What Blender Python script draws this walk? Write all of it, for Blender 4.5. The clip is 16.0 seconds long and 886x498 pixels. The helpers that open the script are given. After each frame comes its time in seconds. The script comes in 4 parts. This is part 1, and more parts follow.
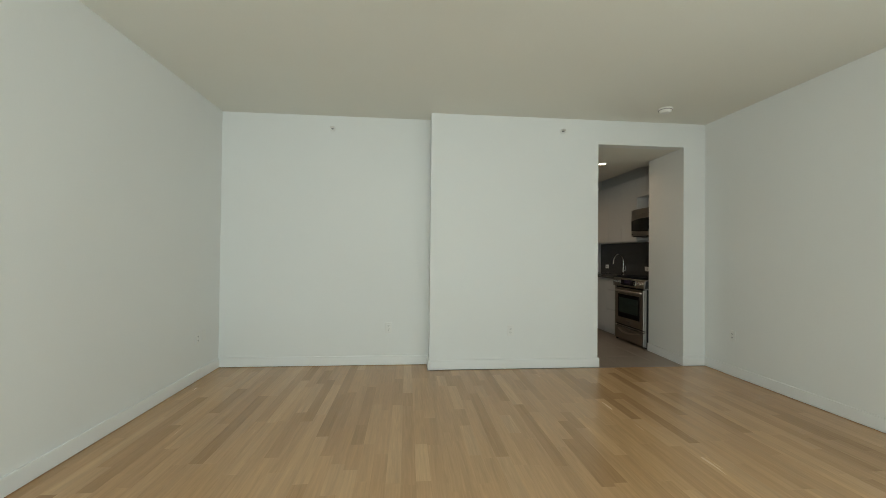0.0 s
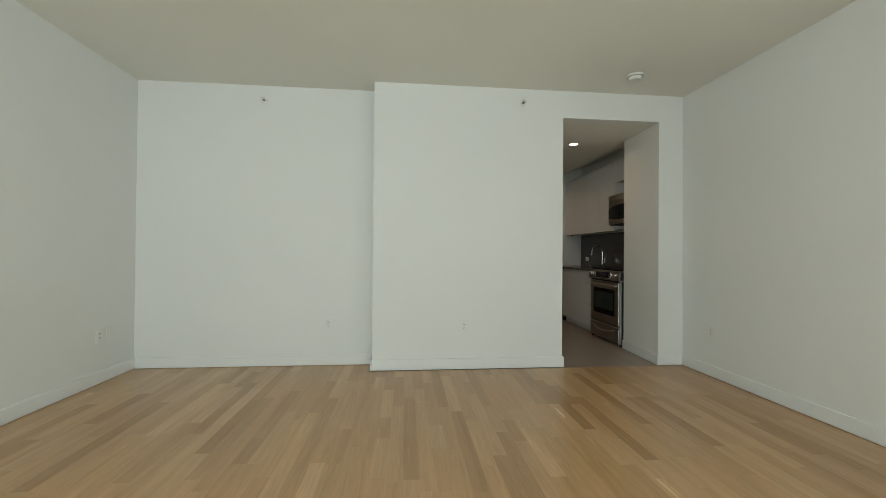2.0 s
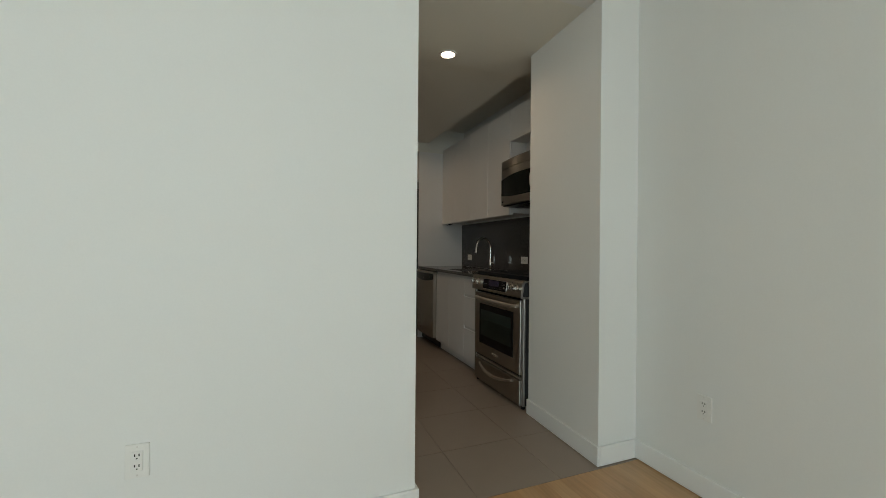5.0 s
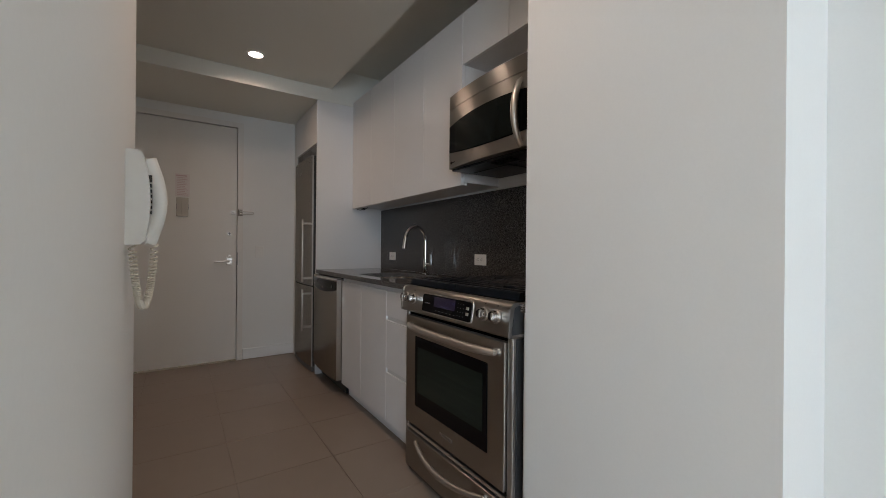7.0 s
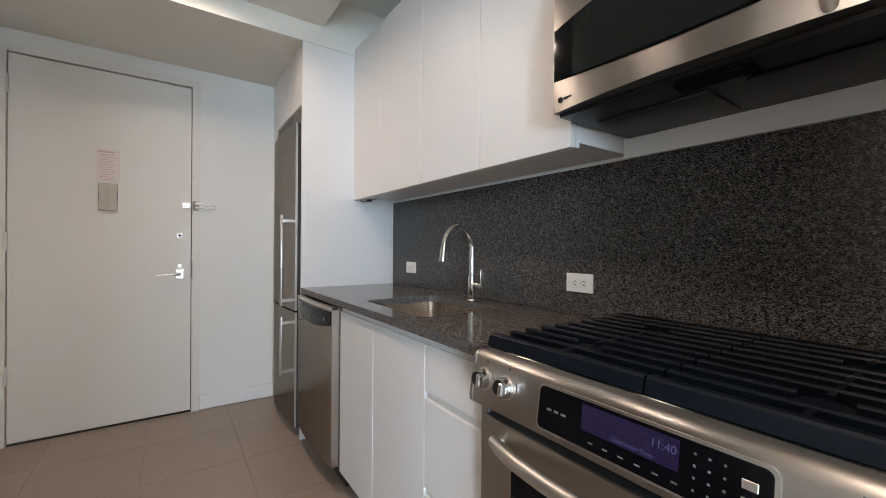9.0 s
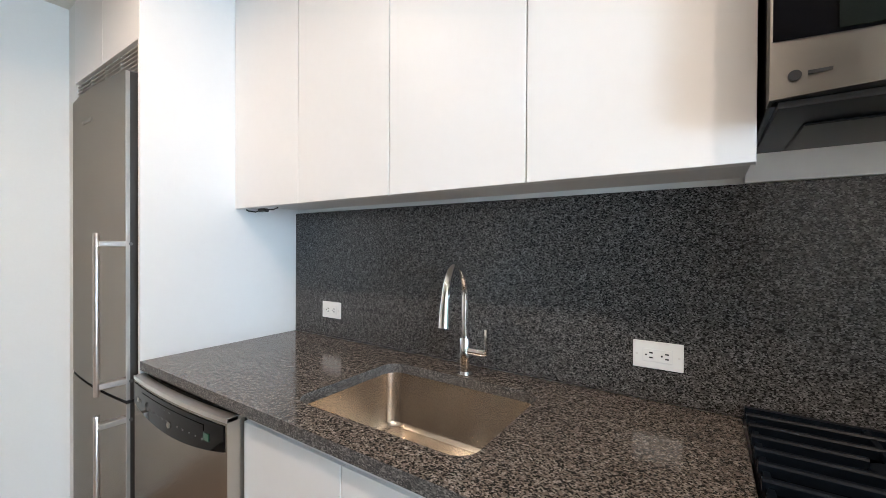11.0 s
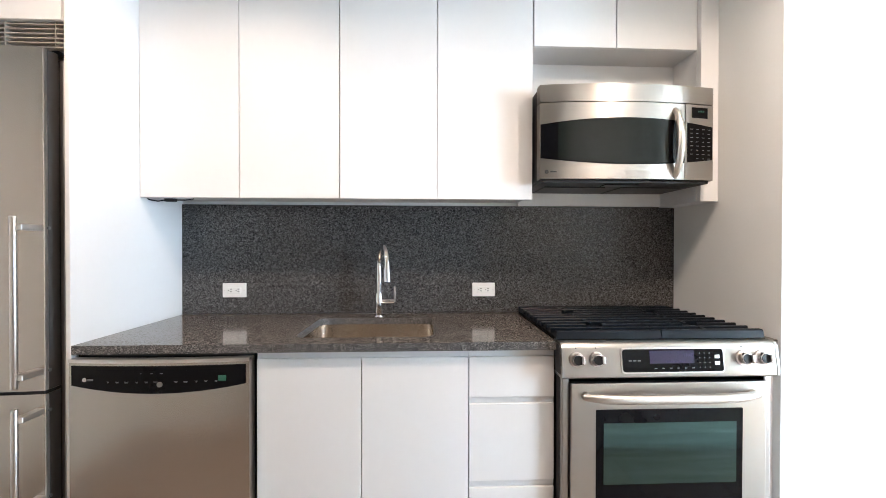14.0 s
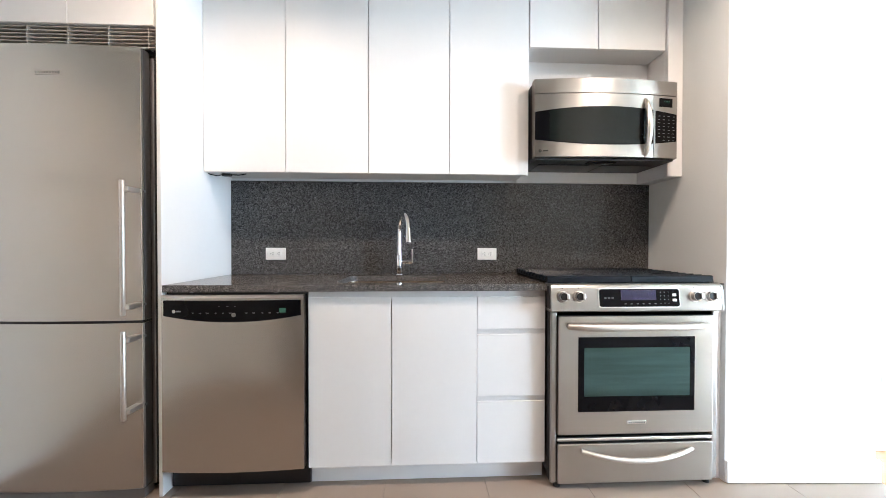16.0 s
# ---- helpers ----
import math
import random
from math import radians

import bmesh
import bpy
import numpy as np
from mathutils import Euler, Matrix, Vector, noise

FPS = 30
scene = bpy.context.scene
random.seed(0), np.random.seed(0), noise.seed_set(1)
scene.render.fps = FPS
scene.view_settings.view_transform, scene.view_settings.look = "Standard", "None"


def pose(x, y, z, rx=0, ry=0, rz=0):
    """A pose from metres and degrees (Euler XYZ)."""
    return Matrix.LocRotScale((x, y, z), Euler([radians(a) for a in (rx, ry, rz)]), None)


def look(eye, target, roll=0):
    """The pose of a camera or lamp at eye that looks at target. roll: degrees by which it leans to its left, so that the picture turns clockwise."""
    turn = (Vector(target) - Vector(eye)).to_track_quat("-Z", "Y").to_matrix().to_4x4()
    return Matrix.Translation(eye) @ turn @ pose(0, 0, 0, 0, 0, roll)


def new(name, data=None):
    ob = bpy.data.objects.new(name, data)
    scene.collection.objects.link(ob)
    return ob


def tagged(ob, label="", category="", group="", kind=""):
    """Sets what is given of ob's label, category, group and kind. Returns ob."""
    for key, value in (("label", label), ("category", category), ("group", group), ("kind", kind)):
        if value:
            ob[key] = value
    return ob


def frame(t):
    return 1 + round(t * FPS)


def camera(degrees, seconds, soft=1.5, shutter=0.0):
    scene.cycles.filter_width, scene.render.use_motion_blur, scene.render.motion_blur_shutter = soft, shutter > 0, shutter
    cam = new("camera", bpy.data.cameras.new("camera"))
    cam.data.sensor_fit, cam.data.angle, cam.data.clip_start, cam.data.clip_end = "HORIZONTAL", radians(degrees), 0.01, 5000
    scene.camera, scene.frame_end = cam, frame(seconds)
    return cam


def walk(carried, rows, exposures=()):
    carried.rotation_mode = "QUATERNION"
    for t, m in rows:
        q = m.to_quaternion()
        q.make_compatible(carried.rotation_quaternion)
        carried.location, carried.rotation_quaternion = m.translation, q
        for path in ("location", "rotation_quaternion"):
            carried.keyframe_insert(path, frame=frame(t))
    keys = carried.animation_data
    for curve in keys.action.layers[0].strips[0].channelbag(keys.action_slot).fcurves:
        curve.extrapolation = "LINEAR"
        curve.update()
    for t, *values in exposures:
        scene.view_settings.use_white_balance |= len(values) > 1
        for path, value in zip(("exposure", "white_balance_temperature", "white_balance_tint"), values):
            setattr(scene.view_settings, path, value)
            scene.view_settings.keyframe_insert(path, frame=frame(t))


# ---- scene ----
cam = camera(96.8, 16.0, soft=0.8)
PATH = [
    (0, (-3.182, -5.73, 1.24), (-2.999, -3.738, 1.265), 0.6),
    (0.5, (-3.125, -5.697, 1.207), (-2.941, -3.706, 1.226), 0.6),
    (1, (-3.026, -5.65, 1.169), (-2.838, -3.659, 1.185), 0.5),
    (1.5, (-2.84, -5.522, 1.146), (-2.652, -3.53, 1.162), 0.5),
    (2, (-2.624, -5.311, 1.128), (-2.432, -3.321, 1.146), 0.5),
    (2.5, (-2.36, -5.022, 1.133), (-2.171, -3.031, 1.146), 0.5),
    (3, (-2.173, -4.691, 1.148), (-1.978, -2.7, 1.155), 0.5),
    (3.5, (-2.045, -4.302, 1.161), (-1.754, -2.323, 1.164), 0.5),
    (4, (-1.867, -3.91, 1.158), (-1.455, -1.953, 1.158), 0.7),
    (4.5, (-1.734, -3.504, 1.146), (-1.199, -1.577, 1.144), 0.6),
    (5, (-1.585, -3.144, 1.141), (-0.844, -1.286, 1.14), 0.5),
    (5.2, (-1.505, -2.993, 1.12), (-0.69, -1.167, 1.128), 1.0),
    (7.3, (-0.905, -1.608, 1.102), (0.213, 0.05, 1.097), 0.4),
    (7.5, (-0.847, -1.502, 1.109), (0.267, 0.158, 1.1), 0.4),
    (8, (-0.734, -1.253, 1.112), (0.393, 0.399, 1.104), 0.6),
    (8.5, (-0.683, -1.025, 1.143), (0.459, 0.617, 1.13), 0.6),
    (8.7, (-0.667, -0.913, 1.147), (0.469, 0.732, 1.138), 0.5),
    (10.8, (-0.539, 0.06, 1.32), (1.0, 1.338, 1.301), 0.1),
    (11, (-0.539, 0.076, 1.313), (1.123, 1.189, 1.298), 0.3),
    (11.5, (-0.63, 0.103, 1.304), (1.226, 0.848, 1.309), 0.2),
    (12, (-0.784, 0.155, 1.329), (1.159, 0.627, 1.307), 0.0),
    (12.5, (-0.927, 0.284, 1.308), (1.059, 0.526, 1.289), 0.3),
    (13, (-1.101, 0.369, 1.293), (0.899, 0.399, 1.287), 0.2),
    (13.5, (-1.257, 0.405, 1.284), (0.741, 0.327, 1.274), 0.1),
    (14, (-1.391, 0.474, 1.258), (0.607, 0.386, 1.241), 0.1),
    (14.5, (-1.491, 0.531, 1.228), (0.507, 0.439, 1.207), 0.1),
    (15, (-1.591, 0.544, 1.202), (0.406, 0.448, 1.172), 0.1),
    (15.5, (-1.684, 0.545, 1.151), (0.313, 0.441, 1.124), 0.1),
    (16, (-1.742, 0.562, 1.094), (0.255, 0.461, 1.068), 0.1),
]
EXPOSURES = [(0, -0.06, 7350, 8), (5.0, 0.11, 7100, 9), (7.3, 1.2, 6250, 18), (8.7, 2.2, 5950, 14), (10.8, 2.95, 5750, 11), (13.0, 3.27, 5800, 13), (16.0, 3.35, 5700, 12)]
walk(cam, [(t, look(eye, target, roll)) for t, eye, target, roll in PATH], EXPOSURES)

# ---------- world and lights ----------
world = bpy.data.worlds.new("sky")
scene.world = world
world.use_nodes = True
wn = world.node_tree
sky = wn.nodes.new("ShaderNodeTexSky")
sky.sky_type = "NISHITA"
sky.sun_disc = False
sky.sun_elevation, sky.sun_rotation = radians(50), radians(20)
wn.nodes["Background"].inputs["Strength"].default_value = 0.12
wn.links.new(sky.outputs["Color"], wn.nodes["Background"].inputs["Color"])

sun = new("sun", bpy.data.lights.new("sun", "SUN"))
sun.data.energy, sun.data.angle, sun.data.color = 2.0, radians(0.6), (1.0, 0.95, 0.88)
sun.matrix_world = look((3, 8, 12), (0, 0, 0))


def area_lamp(name, eye, target, w, h, watts, colour):
    lamp = new(name, bpy.data.lights.new(name, "AREA"))
    lamp.data.shape, lamp.data.size, lamp.data.size_y = "RECTANGLE", w, h
    lamp.data.energy, lamp.data.color = watts, colour
    lamp.matrix_world = look(eye, target)
    return lamp


DAY = (0.72, 0.90, 1.0)
area_lamp("unseen_window_daylight", (-4.10, -7.62, 1.45), (-4.10, 0, 3.6), 1.8, 2.05, 60, DAY)
area_lamp("unseen_window_daylight", (-1.75, -7.62, 1.45), (-1.75, 0, 3.6), 1.4, 2.05, 34, DAY)
# added lamp in an unseen east opening, brightens the west wall
area_lamp("unseen_window_daylight", (0.24, -5.70, 1.45), (-6, -5.70, 3.2), 1.6, 2.05, 30, DAY)


# ---------- materials ----------
def material(name, base, rough=0.5, metal=0.0, spread=0.0, scale=6.0, fine=60.0, bump=0.0, stretch=None, spec=0.5, random_tint=0.0, rough_spread=0.0, coat=0.0, island=False, streak=None):
    """A principled material with colour variation at two scales and a fine relief."""
    m = bpy.data.materials.new(name)
    m.use_nodes = True
    nt = m.node_tree
    n, l = nt.nodes, nt.links
    p = n["Principled BSDF"]
    p.inputs["Base Color"].default_value = (*base, 1)
    p.inputs["Roughness"].default_value = rough
    p.inputs["Metallic"].default_value = metal
    p.inputs["Specular IOR Level"].default_value = spec
    p.inputs["Coat Weight"].default_value = coat
    if streak:
        # highlights drawn out across the brushing
        tangent = n.new("ShaderNodeCombineXYZ")
        for k in range(3):
            tangent.inputs[k].default_value = streak[k]
        p.inputs["Anisotropic"].default_value = 0.75
        p.inputs["Specular Tint"].default_value = (0.3, 0.28, 0.26, 1)
        l.new(tangent.outputs[0], p.inputs["Tangent"])
    if not (spread or bump or random_tint or rough_spread):
        return m
    tc = n.new("ShaderNodeTexCoord")
    mp = n.new("ShaderNodeMapping")
    mp.inputs["Scale"].default_value = stretch or (1, 1, 1)
    l.new(tc.outputs["Object"], mp.inputs["Vector"])
    big, small = n.new("ShaderNodeTexNoise"), n.new("ShaderNodeTexNoise")
    big.inputs["Scale"].default_value, small.inputs["Scale"].default_value = scale, fine
    big.inputs["Detail"].default_value = small.inputs["Detail"].default_value = 4
    for tex in (big, small):
        l.new(mp.outputs["Vector"], tex.inputs["Vector"])
    both = n.new("ShaderNodeMath")
    both.operation = "ADD"
    l.new(big.outputs["Fac"], both.inputs[0])
    l.new(small.outputs["Fac"], both.inputs[1])
    drive = both.outputs[0]
    if random_tint:
        info = n.new("ShaderNodeNewGeometry" if island else "ShaderNodeObjectInfo")
        mul = n.new("ShaderNodeMath")
        mul.operation = "MULTIPLY_ADD"
        mul.inputs[1].default_value, mul.inputs[2].default_value = random_tint, -random_tint / 2
        l.new(info.outputs["Random Per Island" if island else "Random"], mul.inputs[0])
        add = n.new("ShaderNodeMath")
        l.new(drive, add.inputs[0])
        l.new(mul.outputs[0], add.inputs[1])
        drive = add.outputs[0]
    mr = n.new("ShaderNodeMapRange")
    mr.inputs["From Min"].default_value, mr.inputs["From Max"].default_value = 0.6, 1.4
    mr.inputs["To Min"].default_value, mr.inputs["To Max"].default_value = 1 - spread, 1 + spread
    l.new(drive, mr.inputs["Value"])
    mix = n.new("ShaderNodeMix")
    mix.data_type, mix.blend_type = "RGBA", "MULTIPLY"
    mix.inputs[0].default_value = 1
    mix.inputs[6].default_value = (*base, 1)
    l.new(mr.outputs["Result"], mix.inputs[7])
    l.new(mix.outputs[2], p.inputs["Base Color"])
    if rough_spread:
        rr = n.new("ShaderNodeMapRange")
        rr.inputs["From Min"].default_value, rr.inputs["From Max"].default_value = 0.3, 0.7
        rr.inputs["To Min"].default_value, rr.inputs["To Max"].default_value = rough - rough_spread, rough + rough_spread
        l.new(small.outputs["Fac"], rr.inputs["Value"])
        l.new(rr.outputs["Result"], p.inputs["Roughness"])
    if bump:
        b = n.new("ShaderNodeBump")
        b.inputs["Strength"].default_value, b.inputs["Distance"].default_value = bump, 0.002
        l.new(small.outputs["Fac"], b.inputs["Height"])
        l.new(b.outputs["Normal"], p.inputs["Normal"])
    return m


def granite(name, dark, mid, light, rough, spec=0.5):
    """Speckled stone: dark grains, brown-grey ground and pale flecks."""
    m = bpy.data.materials.new(name)
    m.use_nodes = True
    n, l = m.node_tree.nodes, m.node_tree.links
    p = n["Principled BSDF"]
    tc = n.new("ShaderNodeTexCoord")
    vor = n.new("ShaderNodeTexVoronoi")
    vor.inputs["Scale"].default_value = 390
    # grains drawn out along the slab
    drawn = n.new("ShaderNodeMapping")
    drawn.inputs["Scale"].default_value = (1.0, 0.72, 1.15)
    l.new(tc.outputs["Object"], drawn.inputs["Vector"])
    l.new(drawn.outputs["Vector"], vor.inputs["Vector"])
    sep = n.new("ShaderNodeSeparateColor")
    l.new(vor.outputs["Color"], sep.inputs["Color"])
    ramp = n.new("ShaderNodeValToRGB")
    e = ramp.color_ramp.elements
    ramp.color_ramp.interpolation = "CONSTANT"
    e[0].position, e[0].color = 0.0, (*dark, 1)
    e[1].position, e[1].color = 0.38, (*mid, 1)
    third = e.new(0.80)
    third.color = (*light, 1)
    l.new(sep.outputs["Red"], ramp.inputs["Fac"])
    nz = n.new("ShaderNodeTexNoise")
    nz.inputs["Scale"].default_value, nz.inputs["Detail"].default_value = 70, 6
    l.new(tc.outputs["Object"], nz.inputs["Vector"])
    mr = n.new("ShaderNodeMapRange")
    mr.inputs["From Min"].default_value, mr.inputs["From Max"].default_value = 0.3, 0.7
    mr.inputs["To Min"].default_value, mr.inputs["To Max"].default_value = 0.62, 1.40
    l.new(nz.outputs["Fac"], mr.inputs["Value"])
    mix = n.new("ShaderNodeMix")
    mix.data_type, mix.blend_type = "RGBA", "MULTIPLY"
    mix.inputs[0].default_value = 1
    l.new(ramp.outputs["Color"], mix.inputs[6])
    l.new(mr.outputs["Result"], mix.inputs[7])
    l.new(mix.outputs[2], p.inputs["Base Color"])
    p.inputs["Roughness"].default_value = rough
    p.inputs["Specular IOR Level"].default_value = spec
    return m


def lit(name, colour, strength):
    m = bpy.data.materials.new(name)
    m.use_nodes = True
    p = m.node_tree.nodes["Principled BSDF"]
    p.inputs["Base Color"].default_value = (0.01, 0.01, 0.01, 1)
    p.inputs["Roughness"].default_value = 0.2
    p.inputs["Emission Color"].default_value = (*colour, 1)
    p.inputs["Emission Strength"].default_value = strength
    return m


M_WALL = material("wall paint", (0.80, 0.80, 0.78), 0.75, spread=0.015, scale=1.2, fine=140, bump=0.05)
M_CEIL = material("ceiling paint", (0.80, 0.79, 0.725), 0.85, spread=0.015, scale=1.0, fine=120, bump=0.05)
M_TRIM = material("trim paint", (0.82, 0.82, 0.81), 0.45, spread=0.01, scale=3, fine=80, bump=0.03)
M_LACQ = material("white cabinet lacquer", (0.82, 0.81, 0.80), 0.42, spread=0.01, scale=2, fine=40, bump=0.01)
M_CARC = material("cabinet carcass", (0.74, 0.73, 0.72), 0.5, spread=0.02, scale=4)
M_STONE = granite("polished brown granite", (0.028, 0.026, 0.025), (0.120, 0.101, 0.087), (0.222, 0.200, 0.180), 0.12)
M_SPLASH = granite("honed grey granite", (0.017, 0.0172, 0.018), (0.078, 0.075, 0.073), (0.152, 0.148, 0.144), 0.22, 0.3)
# matte stone edge; its greyer tone paints in cool daylight
M_EDGE_DAYLIT = granite("matte granite edge greyed by daylight", (0.030, 0.030, 0.031), (0.108, 0.102, 0.097), (0.215, 0.207, 0.200), 0.45)
M_STEEL_H = material("brushed steel across", (0.45, 0.43, 0.405), 0.31, 1.0, spread=0.006, scale=0.8, fine=14, stretch=(6, 0.5, 150), rough_spread=0.005, streak=(0.03, 0.05, 1))
M_STEEL_V = material("brushed steel upright", (0.53, 0.495, 0.45), 0.26, 1.0, spread=0.006, scale=0.8, fine=14, stretch=(6, 150, 0.5), rough_spread=0.005, streak=(0.03, 1, 0.05))
M_SATIN = material("satin aluminium", (0.72, 0.69, 0.66), 0.33, 1.0, spread=0.03, scale=20, fine=90)
M_EDGE = material("edge steel", (0.44, 0.43, 0.42), 0.36, 1.0, spread=0.03, scale=20, fine=90)
M_CAP = material("dark grey range side", (0.045, 0.045, 0.047), 0.6, 0.0, spread=0.06, scale=6, fine=80, spec=0.12)
M_BAR = material("brushed bar steel", (0.62, 0.585, 0.55), 0.40, 1.0, spread=0.02, scale=20, fine=90)
M_CHROME = material("chrome", (0.85, 0.85, 0.85), 0.06, 1.0, spread=0.02, scale=10, fine=50)
M_SINK = material("sink steel", (0.74, 0.67, 0.59), 0.24, 1.0, spread=0.03, scale=2, fine=40, stretch=(1, 1, 12), rough_spread=0.02, streak=(0.03, 0.05, 1))
M_IRON = material("cast iron", (0.005, 0.0075, 0.0115), 0.34, 0.0, spread=0.2, scale=20, fine=160, bump=0.10, spec=0.14)
M_ENAMEL = material("black enamel", (0.005, 0.005, 0.005), 0.12, 0.0, spread=0.1, scale=10, fine=60, spec=0.25)
M_BLACKGL = material("black glass", (0.004, 0.004, 0.005), 0.06, 0.0, spread=0.1, scale=3, fine=20, spec=0.14)
M_MWGLASS = material("microwave mesh glass", (0.009, 0.0115, 0.0105), 0.12, 0.0, spread=0.1, scale=40, fine=400, spec=0.22)
M_OVENGL = material("coated oven glass", (0.070, 0.117, 0.113), 0.08, 0.92, spread=0.28, scale=3.0, fine=8, stretch=(1, 0.4, 6))
M_BLACKPL = material("black plastic", (0.008, 0.008, 0.009), 0.35, 0.0, spread=0.1, scale=20, fine=120, bump=0.04)
# near-black for painted shade in gaps, and for the refrigerator's gasket
M_DARK = material("gap shade and dark gasket", (0.02, 0.02, 0.02), 0.7, spread=0.1)
M_GREYMET = material("painted grey metal", (0.20, 0.20, 0.205), 0.4, 0.6, spread=0.06, scale=4, fine=60)
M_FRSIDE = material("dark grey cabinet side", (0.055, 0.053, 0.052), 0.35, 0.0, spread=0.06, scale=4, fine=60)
M_GRILLE = material("grey grille metal", (0.42, 0.40, 0.37), 0.4, 0.3, spread=0.03, scale=6, fine=60)
M_PLASTIC = material("white plastic", (0.80, 0.79, 0.76), 0.35, spread=0.01, scale=10, fine=60)
M_PHONE = material("off white plastic", (0.74, 0.73, 0.69), 0.4, spread=0.02, scale=10, fine=60)
M_KNOB = material("dark chrome", (0.62, 0.61, 0.60), 0.20, 1.0, spread=0.02, scale=10, fine=50)
M_ETCH = material("etched steel", (0.30, 0.28, 0.25), 0.4, 1.0, spread=0.03, scale=20, fine=80)
M_CORD = material("cream cord", (0.68, 0.63, 0.54), 0.5, spread=0.04, scale=30, fine=60)
M_TILE = material("warm grey floor tile", (0.30, 0.24, 0.198), 0.34, spread=0.03, scale=1.5, fine=9, random_tint=0.10)
M_GROUT = material("grout", (0.25, 0.20, 0.165), 0.9, spread=0.1, scale=20, fine=200)


def oak(name, island):
    """Oiled oak strips: each strip takes a tone of its own, with grain along y."""
    m = bpy.data.materials.new(name)
    m.use_nodes = True
    n, l = m.node_tree.nodes, m.node_tree.links
    p = n["Principled BSDF"]
    src = n.new("ShaderNodeNewGeometry" if island else "ShaderNodeObjectInfo")
    tone = n.new("ShaderNodeValToRGB")
    e = tone.color_ramp.elements
    e[0].position, e[0].color = 0.0, (0.39, 0.218, 0.103, 1)
    e[1].position, e[1].color = 1.0, (0.575, 0.358, 0.188, 1)
    for pos, col in ((0.12, (0.445, 0.255, 0.122, 1)), (0.28, (0.485, 0.284, 0.138, 1)), (0.75, (0.525, 0.314, 0.156, 1))):
        e.new(pos).color = col
    l.new(src.outputs["Random Per Island" if island else "Random"], tone.inputs["Fac"])
    tc = n.new("ShaderNodeTexCoord")
    mp = n.new("ShaderNodeMapping")
    mp.inputs["Scale"].default_value = (16, 0.8, 16)
    l.new(tc.outputs["Object"], mp.inputs["Vector"])
    shift = n.new("ShaderNodeVectorMath")
    shift.operation = "ADD"
    l.new(mp.outputs["Vector"], shift.inputs[0])
    wide = n.new("ShaderNodeMath")
    wide.operation = "MULTIPLY"
    wide.inputs[1].default_value = 40
    l.new(src.outputs["Random Per Island" if island else "Random"], wide.inputs[0])
    l.new(wide.outputs[0], shift.inputs[1])
    big, small = n.new("ShaderNodeTexNoise"), n.new("ShaderNodeTexNoise")
    for tex, sc in ((big, 0.9), (small, 6.0)):
        tex.inputs["Scale"].default_value, tex.inputs["Detail"].default_value, tex.inputs["Distortion"].default_value = sc, 5, 0.6
        l.new(shift.outputs[0], tex.inputs["Vector"])
    add = n.new("ShaderNodeMath")
    l.new(big.outputs["Fac"], add.inputs[0])
    l.new(small.outputs["Fac"], add.inputs[1])
    mr = n.new("ShaderNodeMapRange")
    mr.inputs["From Min"].default_value, mr.inputs["From Max"].default_value = 0.6, 1.4
    mr.inputs["To Min"].default_value, mr.inputs["To Max"].default_value = 0.80, 1.16
    l.new(add.outputs[0], mr.inputs["Value"])
    mix = n.new("ShaderNodeMix")
    mix.data_type, mix.blend_type = "RGBA", "MULTIPLY"
    mix.inputs[0].default_value = 1
    l.new(tone.outputs["Color"], mix.inputs[6])
    l.new(mr.outputs["Result"], mix.inputs[7])
    l.new(mix.outputs[2], p.inputs["Base Color"])
    rr = n.new("ShaderNodeMapRange")
    rr.inputs["To Min"].default_value, rr.inputs["To Max"].default_value = 0.17, 0.31
    l.new(big.outputs["Fac"], rr.inputs["Value"])
    l.new(rr.outputs["Result"], p.inputs["Roughness"])
    return m


M_PANE = material("window glass", (1.0, 1.0, 1.0), 0.0)
M_PANE.node_tree.nodes["Principled BSDF"].inputs["Transmission Weight"].default_value = 1.0
M_WOOD = oak("oiled oak plank", False)
M_WOOD_FAR = oak("oiled oak plank joined", True)
M_SUB = material("plank joint", (0.30, 0.18, 0.09), 0.8, spread=0.1)
M_DOOR = material("painted steel door", (0.77, 0.75, 0.71), 0.5, spread=0.012, scale=2, fine=90, bump=0.04)
M_PAPER = material("printed notice", (0.74, 0.68, 0.66), 0.8, spread=0.03, scale=10, fine=60)
M_PRINT = material("faded red print", (0.62, 0.46, 0.455), 0.8, spread=0.05)
M_BEIGE = material("beige plastic box", (0.50, 0.46, 0.40), 0.5, spread=0.05, scale=12, fine=60)
M_MARK = material("pale print", (0.16, 0.16, 0.16), 0.5, spread=0.02)
M_LAMP = lit("lamp diffuser", (1.0, 0.86, 0.68), 9.0)
M_DISPLAY = lit("blue display", (0.14, 0.05, 0.42), 0.012)
M_DIGIT = lit("display digits", (0.45, 0.40, 0.85), 0.03)
M_GREEN = lit("green display", (0.05, 0.25, 0.12), 0.03)


# ---------- building blocks ----------
def part(name, bm, mat, parent=None, label="", smooth=False):
    me = bpy.data.meshes.new(name)
    bmesh.ops.recalc_face_normals(bm, faces=bm.faces)
    bm.to_mesh(me)
    bm.free()
    me.materials.append(mat)
    if smooth:
        me.shade_smooth()
        me.set_sharp_from_angle(angle=radians(38))
    ob = new(name, me)
    ob.parent = parent
    if label:
        ob["label"] = label
    return ob


